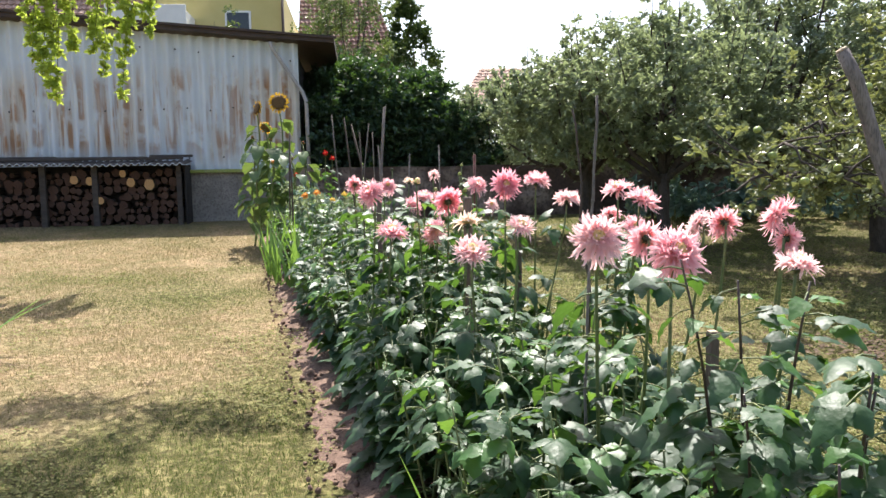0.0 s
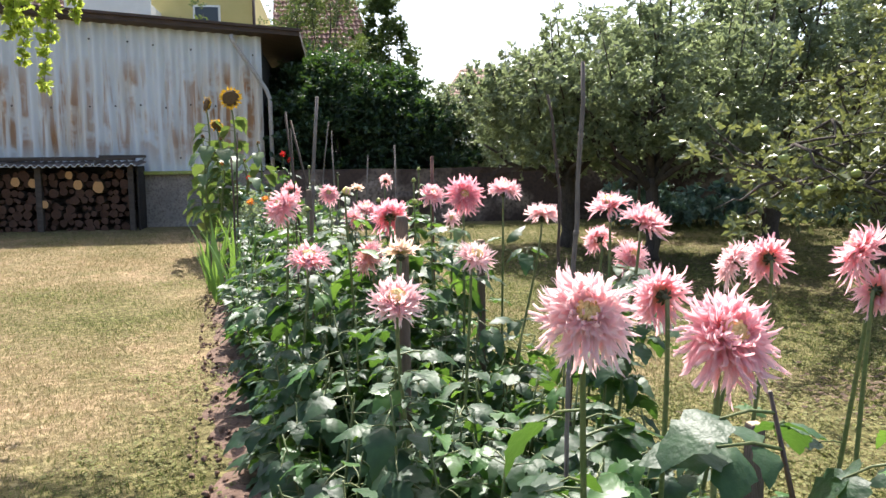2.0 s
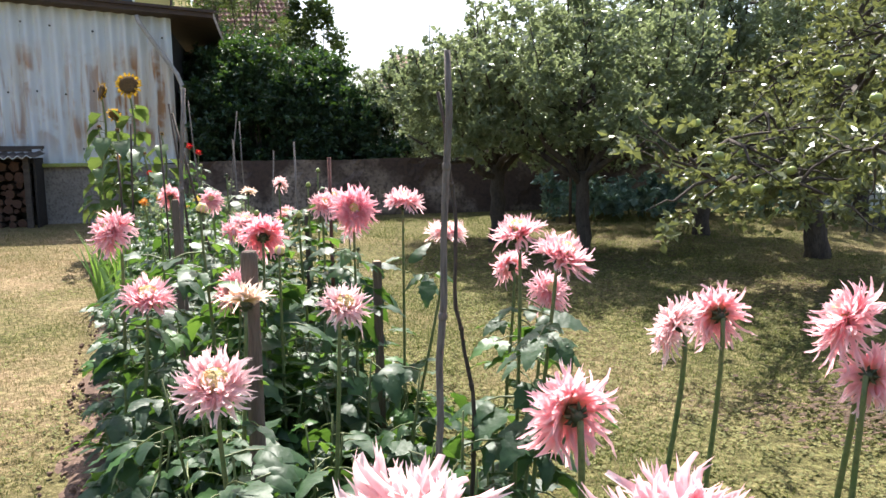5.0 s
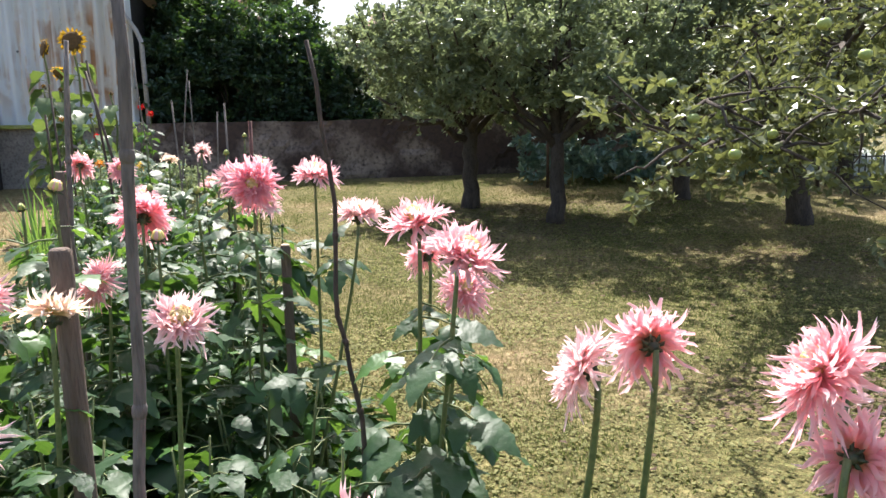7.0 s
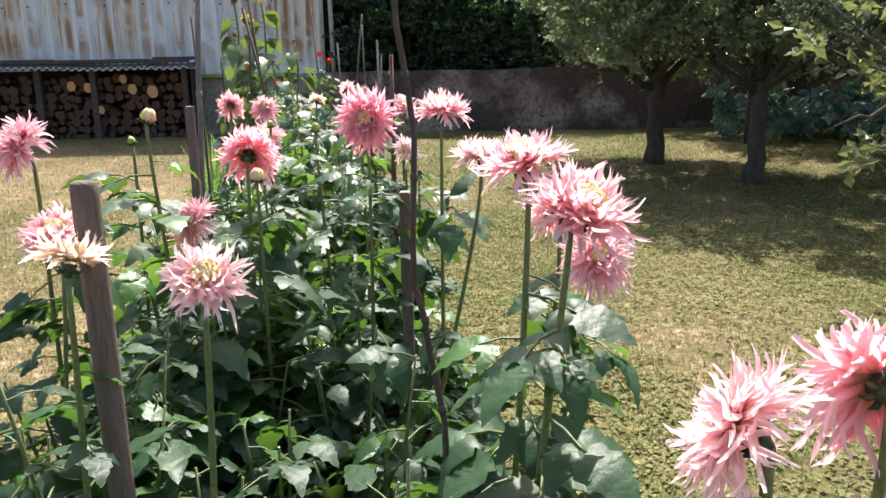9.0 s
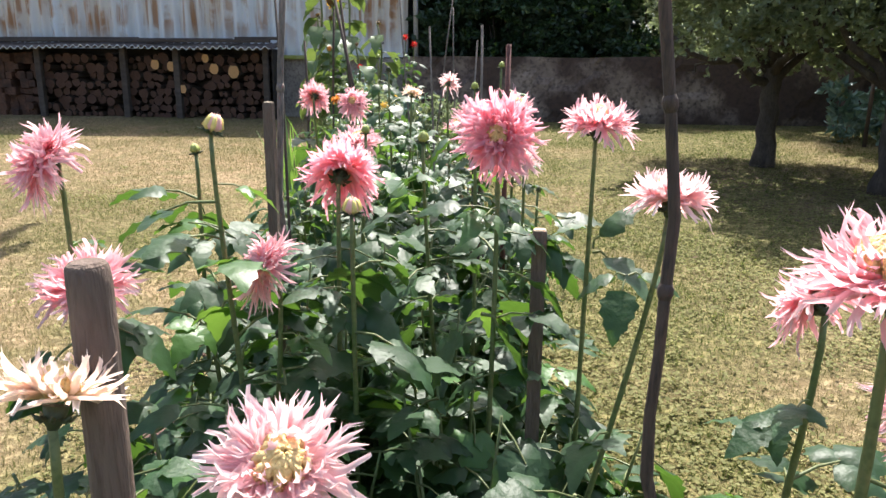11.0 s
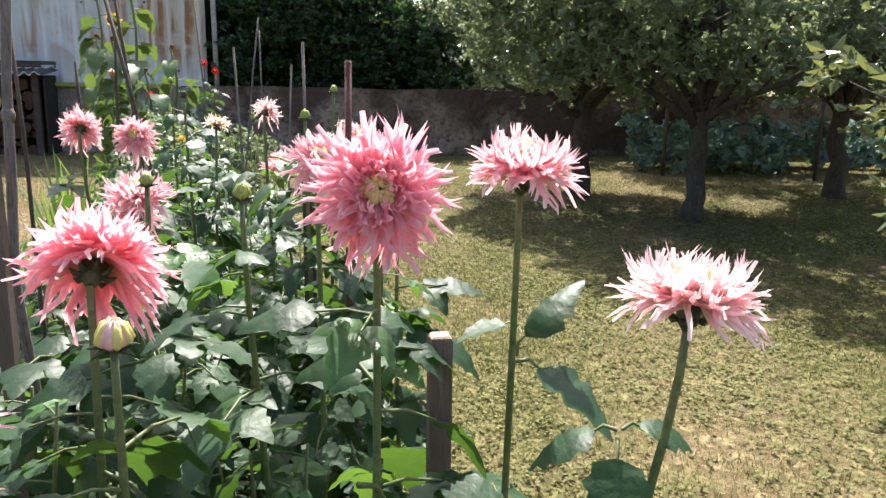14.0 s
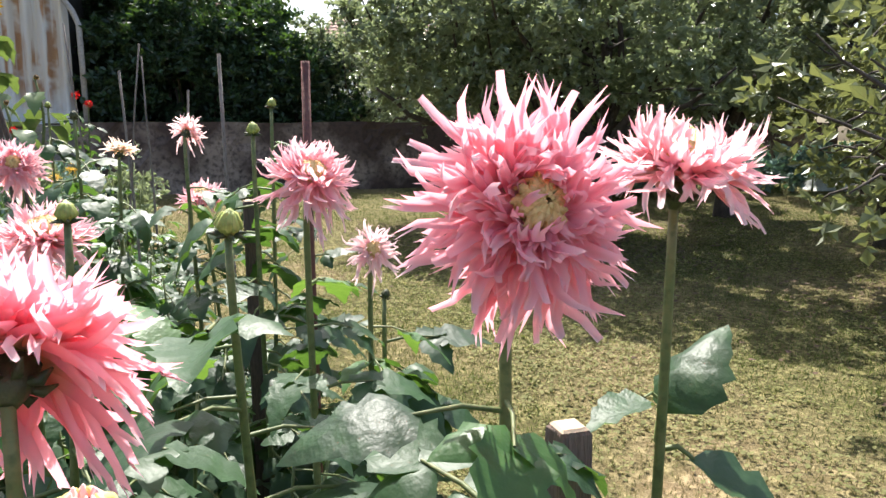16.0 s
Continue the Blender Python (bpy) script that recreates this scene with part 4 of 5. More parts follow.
# ---------------------------------------------------------------- dahlias
def leaflet(bm, base, along, up, L, W, uvl, droop=0.35, teeth=True, fold=0.35, n=6, mat=0):
    """One toothed leaflet folded along its midrib and bending down to the tip."""
    along, up = Vector(along).normalized(), Vector(up).normalized()
    side = along.cross(up).normalized()
    up = side.cross(along)
    mid, lft, rgt = [], [], []
    for i in range(n + 1):
        s = i / n
        c = Vector(base) + along * L * (s - 0.10 * droop * s * s) - up * L * droop * s * s
        w = W * (math.sin(math.pi * min(1, s ** 0.72 * 0.95 + 0.03)) ** 0.9) * (1.20 - 0.42 * s)
        if teeth and i < n:
            w *= 1.09 if i % 2 else 0.87
        if i == n:
            w = 0.0
        mid.append(bm.verts.new(c - up * w * fold * 0.6))
        if i in (0, n):
            continue
        wav = 0.10 * W * math.sin(i * 2.1 + L * 900)
        lft.append(bm.verts.new(c + side * w + up * (w * fold * 0.5 + wav)))
        rgt.append(bm.verts.new(c - side * w + up * (w * fold * 0.5 - wav)))
    fs = []
    for col, flip in ((lft, False), (rgt, True)):
        seq = [(mid[0], mid[1], col[0])]
        for i in range(len(col) - 1):
            seq.append((mid[i + 1], mid[i + 2], col[i + 1], col[i]))
        seq.append((mid[n - 1], mid[n], col[-1]))
        for q in seq:
            f = bm.faces.new(q if not flip else q[::-1])
            f.smooth, f.material_index = True, mat
            fs.append(f)
    for f in fs:
        for lp in f.loops:
            d = lp.vert.co - Vector(base)
            lp[uvl].uv = (d.dot(along) / L, 0.5 + d.dot(side) / (2 * W + 1e-6) + 0.8 * d.dot(along) / L)


def compound_leaf(seed, mat, size=1.0, count=3, stalk=0.080):
    """A dahlia leaf on its stalk; local x runs outward, z up."""
    r = random.Random(seed)
    bm = bmesh.new()
    uvl = bm.loops.layers.uv.new("UVMap")
    st = stalk * size
    tube(bm, [(0, 0, 0), (st * 0.6, 0, 0.012 * size), (st * 1.25, 0, 0.008 * size)], [0.0032 * size, 0.0026 * size, 0.0018 * size], 5, False, 1)
    leaflet(bm, (st * 1.1, 0, 0.006 * size), (1, r.uniform(-0.15, 0.15), 0.10), (0, 0, 1), 0.122 * size, 0.038 * size, uvl, r.uniform(0.2, 0.7), True, r.uniform(-0.7, 0.35), 10)
    if count >= 3:
        for sgn in (1, -1):
            leaflet(bm, (st * 0.95, 0.002 * sgn, 0.006 * size), (0.55, sgn, 0.12), (0, 0.15 * sgn, 1), 0.084 * size, 0.029 * size, uvl, r.uniform(0.2, 0.75), True, r.uniform(-0.7, 0.35), 8)
    if count >= 5:
        for sgn in (1, -1):
            leaflet(bm, (st * 0.4, 0.002 * sgn, 0.006 * size), (0.35, sgn, 0.15), (0, 0.15 * sgn, 1), 0.055 * size, 0.019 * size, uvl, r.uniform(0.25, 0.6), True, r.uniform(-0.6, 0.3), 6)
    return mesh_of("leaf", bm, [mat, M["stem"]])


LEAVES = [compound_leaf(600 + i, M["leaf"], 1.0, (3, 3, 5, 1)[i % 4]) for i in range(16)]
BROAD = [compound_leaf(680 + i, M["leaf"], 1.2, 1, 0.025) for i in range(3)]
YOUNG = [compound_leaf(650 + i, M["young"], 0.85, (3, 1, 3)[i % 3]) for i in range(3)]


def leaf_pose(p, a, tilt, size, roll=0.0):
    return Matrix.Translation(p) @ Matrix.Rotation(a, 4, "Z") @ Matrix.Rotation(tilt, 4, "Y") @ Matrix.Rotation(roll, 4, "X") @ Matrix.Diagonal((size, size, size, 1))


PAINT = {"pink": "pink cactus dahlia bloom with fringed curling petals", "pale": "pale pink dahlia bloom with creamy yellow middle", "rose": "deep pink dahlia bloom with fringed pale-tipped petals", "fading": "faded cream and yellow-green dahlia bloom",
         "yellow": "small yellow ball dahlia bloom", "orange": "orange dahlia bloom", "red": "dark red dahlia bloom"}


def bloom(parent, at, d, face, paint, seed, count=230, droop=0.4, reflex=1.0, disc_size=0.13):
    """Fringed petals in a spiral round a closed middle, weighed down by gravity; a green calyx behind."""
    r = random.Random(seed)
    turn = facing(face, r.uniform(0, 6.28)).to_3x3()
    bm = bmesh.new()
    uvl = bm.loops.layers.uv.new("UVMap")
    R = d / 2
    at = Vector(at) - Vector(face).normalized() * R * 0.16
    for i in range(count):
        s = (i + 0.5) / count                       # 0 outermost row, 1 innermost
        a = i * 2.39996 + r.uniform(-0.12, 0.12)
        pol = radians((52 + 18 * reflex) * (1 - s) ** 0.9 + 46 + r.uniform(-12, 12))
        L = R * (1.04 - 0.62 * s ** 1.7) * r.uniform(0.72, 1.10)
        W = R * 0.045 * r.uniform(0.75, 1.35)
        curl = r.uniform(-1.0, 1.0) + (0.55 * s - 0.1)
        bend = r.uniform(-0.8, 0.8)
        out = Vector((math.cos(a), math.sin(a), 0))
        side = Vector((-math.sin(a), math.cos(a), 0))
        ax = Vector((0, 0, 1))
        n = 6
        pts, th = [], pol
        wave, phase = r.uniform(0.1, 0.75), r.uniform(0, 6.28)
        p = out * R * 0.10 * (1 - s * 0.6) + ax * R * 0.10 * s
        for k in range(n + 1):
            pts.append(p.copy())
            dirn = out * math.sin(th) + ax * math.cos(th) + side * (bend * (k / n) + wave * math.sin(phase + 1.25 * k))
            p = p + dirn.normalized() * L / n
            th -= curl / n * (1.0 if k < 3 else 2.0)
        cen, lf, rt = [], [], []
        for k, q in enumerate(pts):
            u = k / n
            w = W * (0.55 + 0.62 * math.sin(math.pi * min(1.0, u * 0.70 + 0.10))) * (1.0 - 0.45 * u ** 3)
            tan = (pts[min(k + 1, n)] - pts[max(k - 1, 0)]).normalized()
            nor = tan.cross(side).normalized()
            wq = turn @ q
            rad2 = (q.length / R) ** 2
            wq.z -= droop * R * 0.30 * rad2 * (0.3 + max(0.0, -wq.z / R + 0.4))
            sd, nn = turn @ side, turn @ nor
            tip = 0.15 * L if k == n and r.random() < 0.75 else 0.0
            tw = turn @ tan
            cen.append(bm.verts.new(wq - nn * w * 0.95 - tw * tip))
            lf.append(bm.verts.new(wq + sd * w * (1.0 if k < n else 1.25) + tw * tip * 0.3))
            rt.append(bm.verts.new(wq - sd * w * (1.0 if k < n else 1.25) + tw * tip * r.uniform(-0.7, 0.4)))
        fs = []
        for k in range(n):
            for q in ((cen[k], cen[k + 1], lf[k + 1], lf[k]), (rt[k], rt[k + 1], cen[k + 1], cen[k])):
                f = bm.faces.new(q)
                f.smooth = True
                fs.append((f, k))
        for f, k in fs:
            for lp in f.loops:
                j = k + (1 if lp.vert in (cen[k + 1], lf[k + 1], rt[k + 1]) else 0)
                lp[uvl].uv = (j / n, 0.5 if lp.vert in (cen[k], cen[k + 1]) else 0.02)
    ob = part("bloom", bm, M[paint], parent, PAINT[paint], m=Matrix.Translation(Vector(at) - parent.location))
    # closed middle of overlapping florets
    bm = bmesh.new()
    k = disc_size * d
    for i in range(30):
        s = (i + 0.5) / 30
        a = i * 2.39996
        q = Vector((math.cos(a), math.sin(a), 0))
        w = 1.05 - 0.75 * s
        pts = (q * k * 0.35 * w, q * k * 0.95 * w + Vector((0, 0, k * 0.45)), q * k * 0.75 * w + Vector((0, 0, k * (0.95 + 0.2 * s))), q * k * 0.30 * w + Vector((0, 0, k * (1.12 + 0.3 * s))))
        tube(bm, [turn @ p for p in pts], [k * 0.16, k * 0.22, k * 0.18, k * 0.05], 5)
    part("disc", bm, M["disc"], ob)
    bm = bmesh.new()
    fx = turn @ Vector((0, 0, 1))
    tube(bm, [-fx * R * 0.42, -fx * R * 0.30, -fx * R * 0.10], [R * 0.06, R * 0.13, R * 0.17], 10)
    for i in range(8):
        a = i * 0.785
        q = turn @ Vector((math.cos(a), math.sin(a), 0))
        b0 = -fx * R * 0.26 + q * R * 0.08
        tube(bm, [b0, b0 + q * R * 0.12 - fx * R * 0.02, b0 + q * R * 0.20 + fx * R * 0.05], [R * 0.035, R * 0.045, R * 0.008], 4)
    part("calyx", bm, M["calyx"], ob)
    return Vector(at) - fx * R * 0.40


def bud(parent, at, d, face, seed, colour="budgreen", opening=0.0):
    r = random.Random(seed)
    turn = facing(face).to_3x3()
    R = d / 2 * 0.72
    bm = bmesh.new()
    for i in range(16):
        a, s = i * 2.39996, i / 16
        o = Vector((math.cos(a), math.sin(a), 0))
        pts = [o * R * 0.25, o * R * (0.85 + 0.3 * opening) * (1 - 0.35 * s) + Vector((0, 0, R * 0.7)), o * R * (0.45 + opening * 0.6) * (1 - 0.5 * s) + Vector((0, 0, R * 1.55)), o * R * (0.06 + opening) + Vector((0, 0, R * (1.9 + 0.2 * s)))]
        tube(bm, [turn @ p for p in pts], [R * 0.16, R * 0.34, R * 0.26, R * 0.03], 5, True, 1 if i < 7 else 0)
    ob = part("bud", bm, [M[colour], M["budyellow"] if colour == "budpink" else M[colour]], parent, m=Matrix.Translation(Vector(at) - parent.location))
    bm = bmesh.new()
    for i in range(7):
        a = i * 0.9
        o = Vector((math.cos(a), math.sin(a), 0))
        tube(bm, [turn @ p for p in (Vector((0, 0, -R * 0.1)), o * R * 0.8 + Vector((0, 0, R * 0.1)), o * R * 1.5 + Vector((0, 0, -R * 0.15 + R * 0.4 * r.random())))], [R * 0.2, R * 0.22, R * 0.05], 4)
    part("sepal", bm, M["calyx"], ob)
    return Vector(at) - turn @ Vector((0, 0, R * 0.1))


def stem_path(foot, neck, face, r):
    """A stem that rises from the ground and bends into the back of the bloom."""
    foot, neck = Vector(foot), Vector(neck)
    f = Vector(face).normalized()
    a = foot.lerp(neck, 0.5) + Vector((r.uniform(-0.03, 0.03), r.uniform(-0.03, 0.03), 0))
    b = neck - Vector((0, 0, 0.13)) - f * 0.015
    pts = []
    for i in range(11):
        s = i / 10
        p0, p1 = foot.lerp(a, s), a.lerp(b, s)
        q0 = p0.lerp(p1, s)
        q1 = p1.lerp(b.lerp(neck, s), s)
        pts.append(q0.lerp(q1, s))
    return pts


FURROW = ((0.15, 1.0), (0.50, 1.38), (0.95, 1.90), (1.13, 2.55), (0.80, 3.20), (0.68, 4.05))


def off_furrow(x, y):
    """Distance in plan from the trodden gap between the rows of plants."""
    best = 9.0
    for (ax, ay), (bx, by) in zip(FURROW, FURROW[1:]):
        ux, uy = bx - ax, by - ay
        t = max(0.0, min(1.0, ((x - ax) * ux + (y - ay) * uy) / (ux * ux + uy * uy)))
        best = min(best, math.hypot(x - ax - t * ux, y - ay - t * uy))
    return best


def dress(plant, pts, r, count, canopy, spread=1.0, young=0.12, size=(0.75, 1.3), start=0.05, gap=True):
    """Opposite pairs of leaves up a stem, widest in the lower two thirds."""
    o = plant.location
    n = len(pts) - 1
    for i in range(count):
        s = start + (canopy - start) * (i + r.random()) / count
        k = min(n - 1, int(s * n))
        p = pts[k].lerp(pts[k + 1], s * n - k)
        a = r.uniform(0, 6.283)
        q = p
        sz = r.uniform(*size) * (1.12 - 0.45 * s)
        if gap and off_furrow(q.x + 0.13 * math.cos(a), q.y + 0.13 * math.sin(a)) < 0.16 and q.z - gz(q.y) > 0.78:
            continue
        me = r.choice(YOUNG if r.random() < young + 0.2 * (s > 0.75) else LEAVES)
        part("leaf", me, None, plant, m=leaf_pose(q - o, a, r.uniform(-0.25, 0.65), sz, r.uniform(-0.4, 0.4)))


def dahlia(at, d, face, paint="pink", seed=1, foot=None, leaves=13, canopy=0.72, label="", **kw):
    """One flowering dahlia stem: bloom, stem, leaves."""
    r = random.Random(seed * 13 + 5)
    fx, fy = foot if foot else (at[0] + r.uniform(-0.12, 0.12), at[1] + r.uniform(-0.02, 0.18))
    plant = thing("dahlia_plant", (fx, fy, gz(fy)), label or "tall " + PAINT[paint] + " on leafy stem", "dahlia", "dahlia bed")
    neck = bloom(plant, at, d, face, paint, seed, **kw)
    pts = stem_path((fx, fy, gz(fy) - 0.03), neck, face, r)
    bm = bmesh.new()
    tube(bm, [p - plant.location for p in pts], [0.0074 - 0.00026 * i for i in range(11)], 7)
    part("stem", bm, M["stem"], plant)
    dress(plant, pts, r, leaves, canopy)
    return plant


# x, y, z of the bloom, its width, the way it faces, paint
BLOOMS = (
    (0.70, 2.05, 1.44, 0.175, (-0.15, -0.85, 0.40), "pale"), (0.96, 2.07, 1.39, 0.190, (0.05, -0.80, 0.55), "pink"),
    (1.00, 2.46, 1.40, 0.150, (-0.15, 0.90, 0.25), "pink"), (0.47, 3.01, 1.32, 0.175, (0.0, -0.55, 0.80), "pale"),
    (0.06, 4.09, 1.57, 0.180, (-0.55, -0.45, 0.55), "pink"), (0.18, 4.02, 1.35, 0.190, (0.10, -0.40, 0.90), "pink"),
    (0.42, 4.24, 1.33, 0.175, (-0.80, -0.30, 0.45), "pink"), (0.52, 3.45, 1.42, 0.150, (0.05, 0.35, 0.92), "fading"),
    (0.77, 3.37, 1.40, 0.150, (0.30, -0.50, 0.80), "pale"), (0.55, 4.47, 1.51, 0.205, (0.0, 0.72, 0.62), "rose"),
    (0.91, 4.39, 1.595, 0.200, (0.0, -0.94, 0.22), "rose"), (1.13, 4.52, 1.625, 0.185, (0.05, -0.15, 0.95), "pink"),
    (0.83, 4.98, 1.60, 0.160, (0.20, -0.60, 0.75), "pink"), (1.24, 4.21, 1.51, 0.175, (0.05, 0.05, 1.0), "pale"),
    (1.34, 3.28, 1.52, 0.178, (0.30, -0.35, 0.85), "pink"), (1.27, 3.46, 1.57, 0.165, (-0.25, -0.15, 0.95), "pink"),
    (1.38, 3.89, 1.42, 0.150, (-0.35, 0.55, 0.60), "pink"), (1.43, 3.61, 1.365, 0.155, (0.10, -0.80, 0.50), "pink"),
    (1.53, 2.90, 1.42, 0.155, (0.10, 0.95, 0.15), "pink"), (1.36, 2.80, 1.43, 0.140, (-0.78, 0.42, 0.48), "pale"),
    (1.57, 2.58, 1.475, 0.165, (-0.70, 0.35, 0.60), "pink"), (1.62, 2.55, 1.365, 0.130, (0.75, 0.30, -0.15), "pink"),
    (1.39, 2.14, 1.335, 0.150, (0.10, -0.20, 0.97), "pale"), (0.40, 5.23, 1.47, 0.150, (0.40, -0.30, 0.75), "pink"),
    (0.64, 6.07, 1.685, 0.125, (0.35, 0.55, 0.65), "pale"), (0.24, 5.89, 1.60, 0.155, (0.0, -0.88, 0.42), "pink"),
    (-0.03, 6.28, 1.61, 0.165, (0.0, 0.90, 0.25), "pink"), (0.46, 5.05, 1.52, 0.150, (0.10, -0.30, 0.90), "pink"),
    (0.97, 5.22, 1.445, 0.125, (0.0, -0.88, 0.42), "pale"), (0.66, 6.21, 1.49, 0.150, (-0.20, -0.40, 0.85), "pink"),
    (0.44, 6.26, 1.63, 0.110, (0.15, 0.30, 0.92), "fading"), (0.94, 5.79, 1.60, 0.150, (0.30, -0.40, 0.80), "pink"),
    (-0.18, 9.30, 1.49, 0.110, (0.0, -0.60, 0.80), "yellow"), (-0.52, 9.20, 1.52, 0.115, (0.1, -0.60, 0.80), "orange"),
    (-0.66, 9.05, 1.49, 0.115, (-0.2, -0.60, 0.80), "orange"), (-0.34, 9.60, 1.42, 0.100, (0.0, -0.50, 0.85), "yellow"),
    (-0.52, 11.9, 2.13, 0.100, (-0.2, -0.80, 0.50), "red"), (-0.40, 11.9, 2.05, 0.095, (0.3, -0.80, 0.50), "red"),
    (-1.28, 11.2, 1.98, 0.075, (0.0, -0.80, 0.50), "orange"), (-0.95, 11.3, 1.78, 0.080, (0.0, -0.80, 0.50), "red"),
)


BARE = (11, 13, 18, 19, 20, 21)      # blooms on long naked stems at the open side
FEET = {13: (0.98, 4.25), 11: (1.12, 4.60), 9: (0.50, 4.50), 10: (0.88, 4.42), 14: (1.22, 3.35), 15: (1.20, 3.42), 17: (1.22, 3.48)}


def build_dahlias():
    for i, (x, y, z, d, f, paint) in enumerate(BLOOMS):
        small = y > 7
        kw = dict(count=70 if (small or paint == "fading") else (280 if d > 0.165 else 210))
        if paint in ("yellow", "orange", "red"):
            kw.update(reflex=0.6, droop=0.2)
        if d < 0.13 and paint == "pale":
            kw["count"] = 90
        if f[2] > 0.78 and not small:
            kw.update(reflex=-0.25, droop=0.22, disc_size=0.17)
        if paint == "fading":
            kw.update(reflex=-1.0, count=110)
        if i == 10:
            kw.update(droop=0.12, count=330)
        dahlia((x, y, z), d, f, paint, 40 + i, FEET.get(i), leaves=6 if i in BARE else 22, canopy=0.5 if i in BARE else 0.80, **kw)


build_dahlias()


def big_leaves():
    """Single large leaves on the tall stems at the open side of the bed."""
    for x, y, z, a, tilt, size in ((1.14, 4.56, 1.30, 5.6, 0.35, 1.05), (1.14, 4.56, 1.31, 0.3, -0.85, 0.95), (1.14, 4.56, 1.36, 3.4, 0.0, 0.6),
                                   (1.17, 4.22, 1.34, 2.6, 0.5, 0.7), (1.175, 4.22, 1.34, 0.3, 0.3, 0.7), (1.17, 4.22, 1.33, 4.4, 0.8, 0.75),
                                   (1.26, 3.44, 1.10, 0.4, 0.2, 1.0), (1.25, 3.44, 1.06, 3.6, 0.4, 1.0), (0.88, 4.42, 1.18, 0.2, 0.9, 1.3), (0.87, 4.42, 1.16, 3.5, 0.9, 1.2)):
        plant = min((o for o in scene.objects if o.name.startswith("dahlia_plant") and o.parent is None), key=lambda o: (o.location.x - x) ** 2 + (o.location.y - y) ** 2)
        part("leaf", BROAD[int(z * 100) % 3], None, plant, m=leaf_pose(Vector((x, y, z)) - plant.location, a, tilt, size))


big_leaves()


def build_buds():
    for i, (x, y, z, d, f, colour, op) in enumerate(((0.34, 4.24, 1.60, 0.052, (0.3, 0.1, 0.95), "budpink", 0.4), (0.61, 4.30, 1.43, 0.052, (0.1, -0.2, 0.95), "budpink", 0.25),
                                                     (0.70, 4.74, 1.54, 0.042, (0.1, -0.2, 0.95), "budgreen", 0.0), (0.52, 4.86, 1.55, 0.035, (0.0, 0.0, 1), "budgreen", 0.0),
                                                     (0.78, 5.55, 1.66, 0.038, (0.0, -0.2, 0.95), "budgreen", 0.0), (0.30, 6.4, 1.72, 0.035, (0.0, -0.2, 0.95), "calyx", 0.0),
                                                     (0.16, 4.55, 1.52, 0.036, (-0.2, 0.0, 0.95), "budgreen", 0.0), (1.02, 5.35, 1.32, 0.026, (0.3, 0.0, 0.9), "calyx", 0.0),
                                                     (0.05, 7.4, 1.80, 0.034, (0.0, 0.0, 1), "budgreen", 0.0), (0.86, 6.0, 1.74, 0.036, (0.1, 0.0, 1), "budgreen", 0.0))):
        r = random.Random(900 + i)
        fx, fy = x + r.uniform(-0.08, 0.08), y + r.uniform(0.0, 0.12)
        plant = thing("dahlia_plant", (fx, fy, gz(fy)), "dahlia stem with dark leaves topped by a closed bud", "dahlia", "dahlia bed")
        neck = bud(plant, (x, y, z), d, f, 910 + i, colour, op)
        pts = stem_path((fx, fy, gz(fy) - 0.03), neck, f, r)
        bm = bmesh.new()
        tube(bm, [p - plant.location for p in pts], [0.0075 - 0.0003 * k for k in range(11)], 7)
        part("stem", bm, M["stem"], plant)
        dress(plant, pts, r, 20, 0.85, size=(1.0, 1.6))


build_buds()


def build_leafy_plants():
    """The plants between the flowering stems: several leafy shoots each."""
    r = random.Random(1234)
    y = 1.15
    while y < 10.6:
        step = 0.30 if y < 7 else 0.42
        cols = 5 if y < 7 else 4
        for c in range(cols):
            x = bed_left(y) + 0.12 + (bed_right(y) - bed_left(y) - 0.22) * (c + r.uniform(0.2, 0.8)) / cols
            yy = y + r.uniform(-0.12, 0.12)
            plant = thing("dahlia_plant", (x, yy, gz(yy)), "bushy dahlia plant not yet in flower with dark green toothed leaves", "dahlia", "dahlia bed")
            edge = c in (0, cols - 1)
            for q in range(3):
                h = r.uniform(0.62, 0.98) * (0.80 if edge else 1.0) * (1.06 if 2.2 < yy < 4.0 else 1.0) * (0.86 if yy > 3.8 and c == cols - 1 else 1.0)
                if off_furrow(x, yy) < 0.2:
                    h = min(h, 0.74)
                tip = Vector((x + r.uniform(-0.16, 0.16), yy + r.uniform(-0.16, 0.16), gz(yy) + h))
                pts = [Vector((x, yy, gz(yy) - 0.02)).lerp(tip, k / 6) + Vector((0, 0, 0.03 * math.sin(k / 6 * 3.14))) for k in range(7)]
                bm = bmesh.new()
                tube(bm, [p - plant.location for p in pts], [0.007, 0.0065, 0.006, 0.0055, 0.005, 0.004, 0.003], 6)
                part("stem", bm, M["stem"], plant)
                dress(plant, pts, r, 13 if y < 7 else 8, 1.0, 1.2, 0.12, (0.95, 1.55), 0.12)
        y += step


build_leafy_plants()


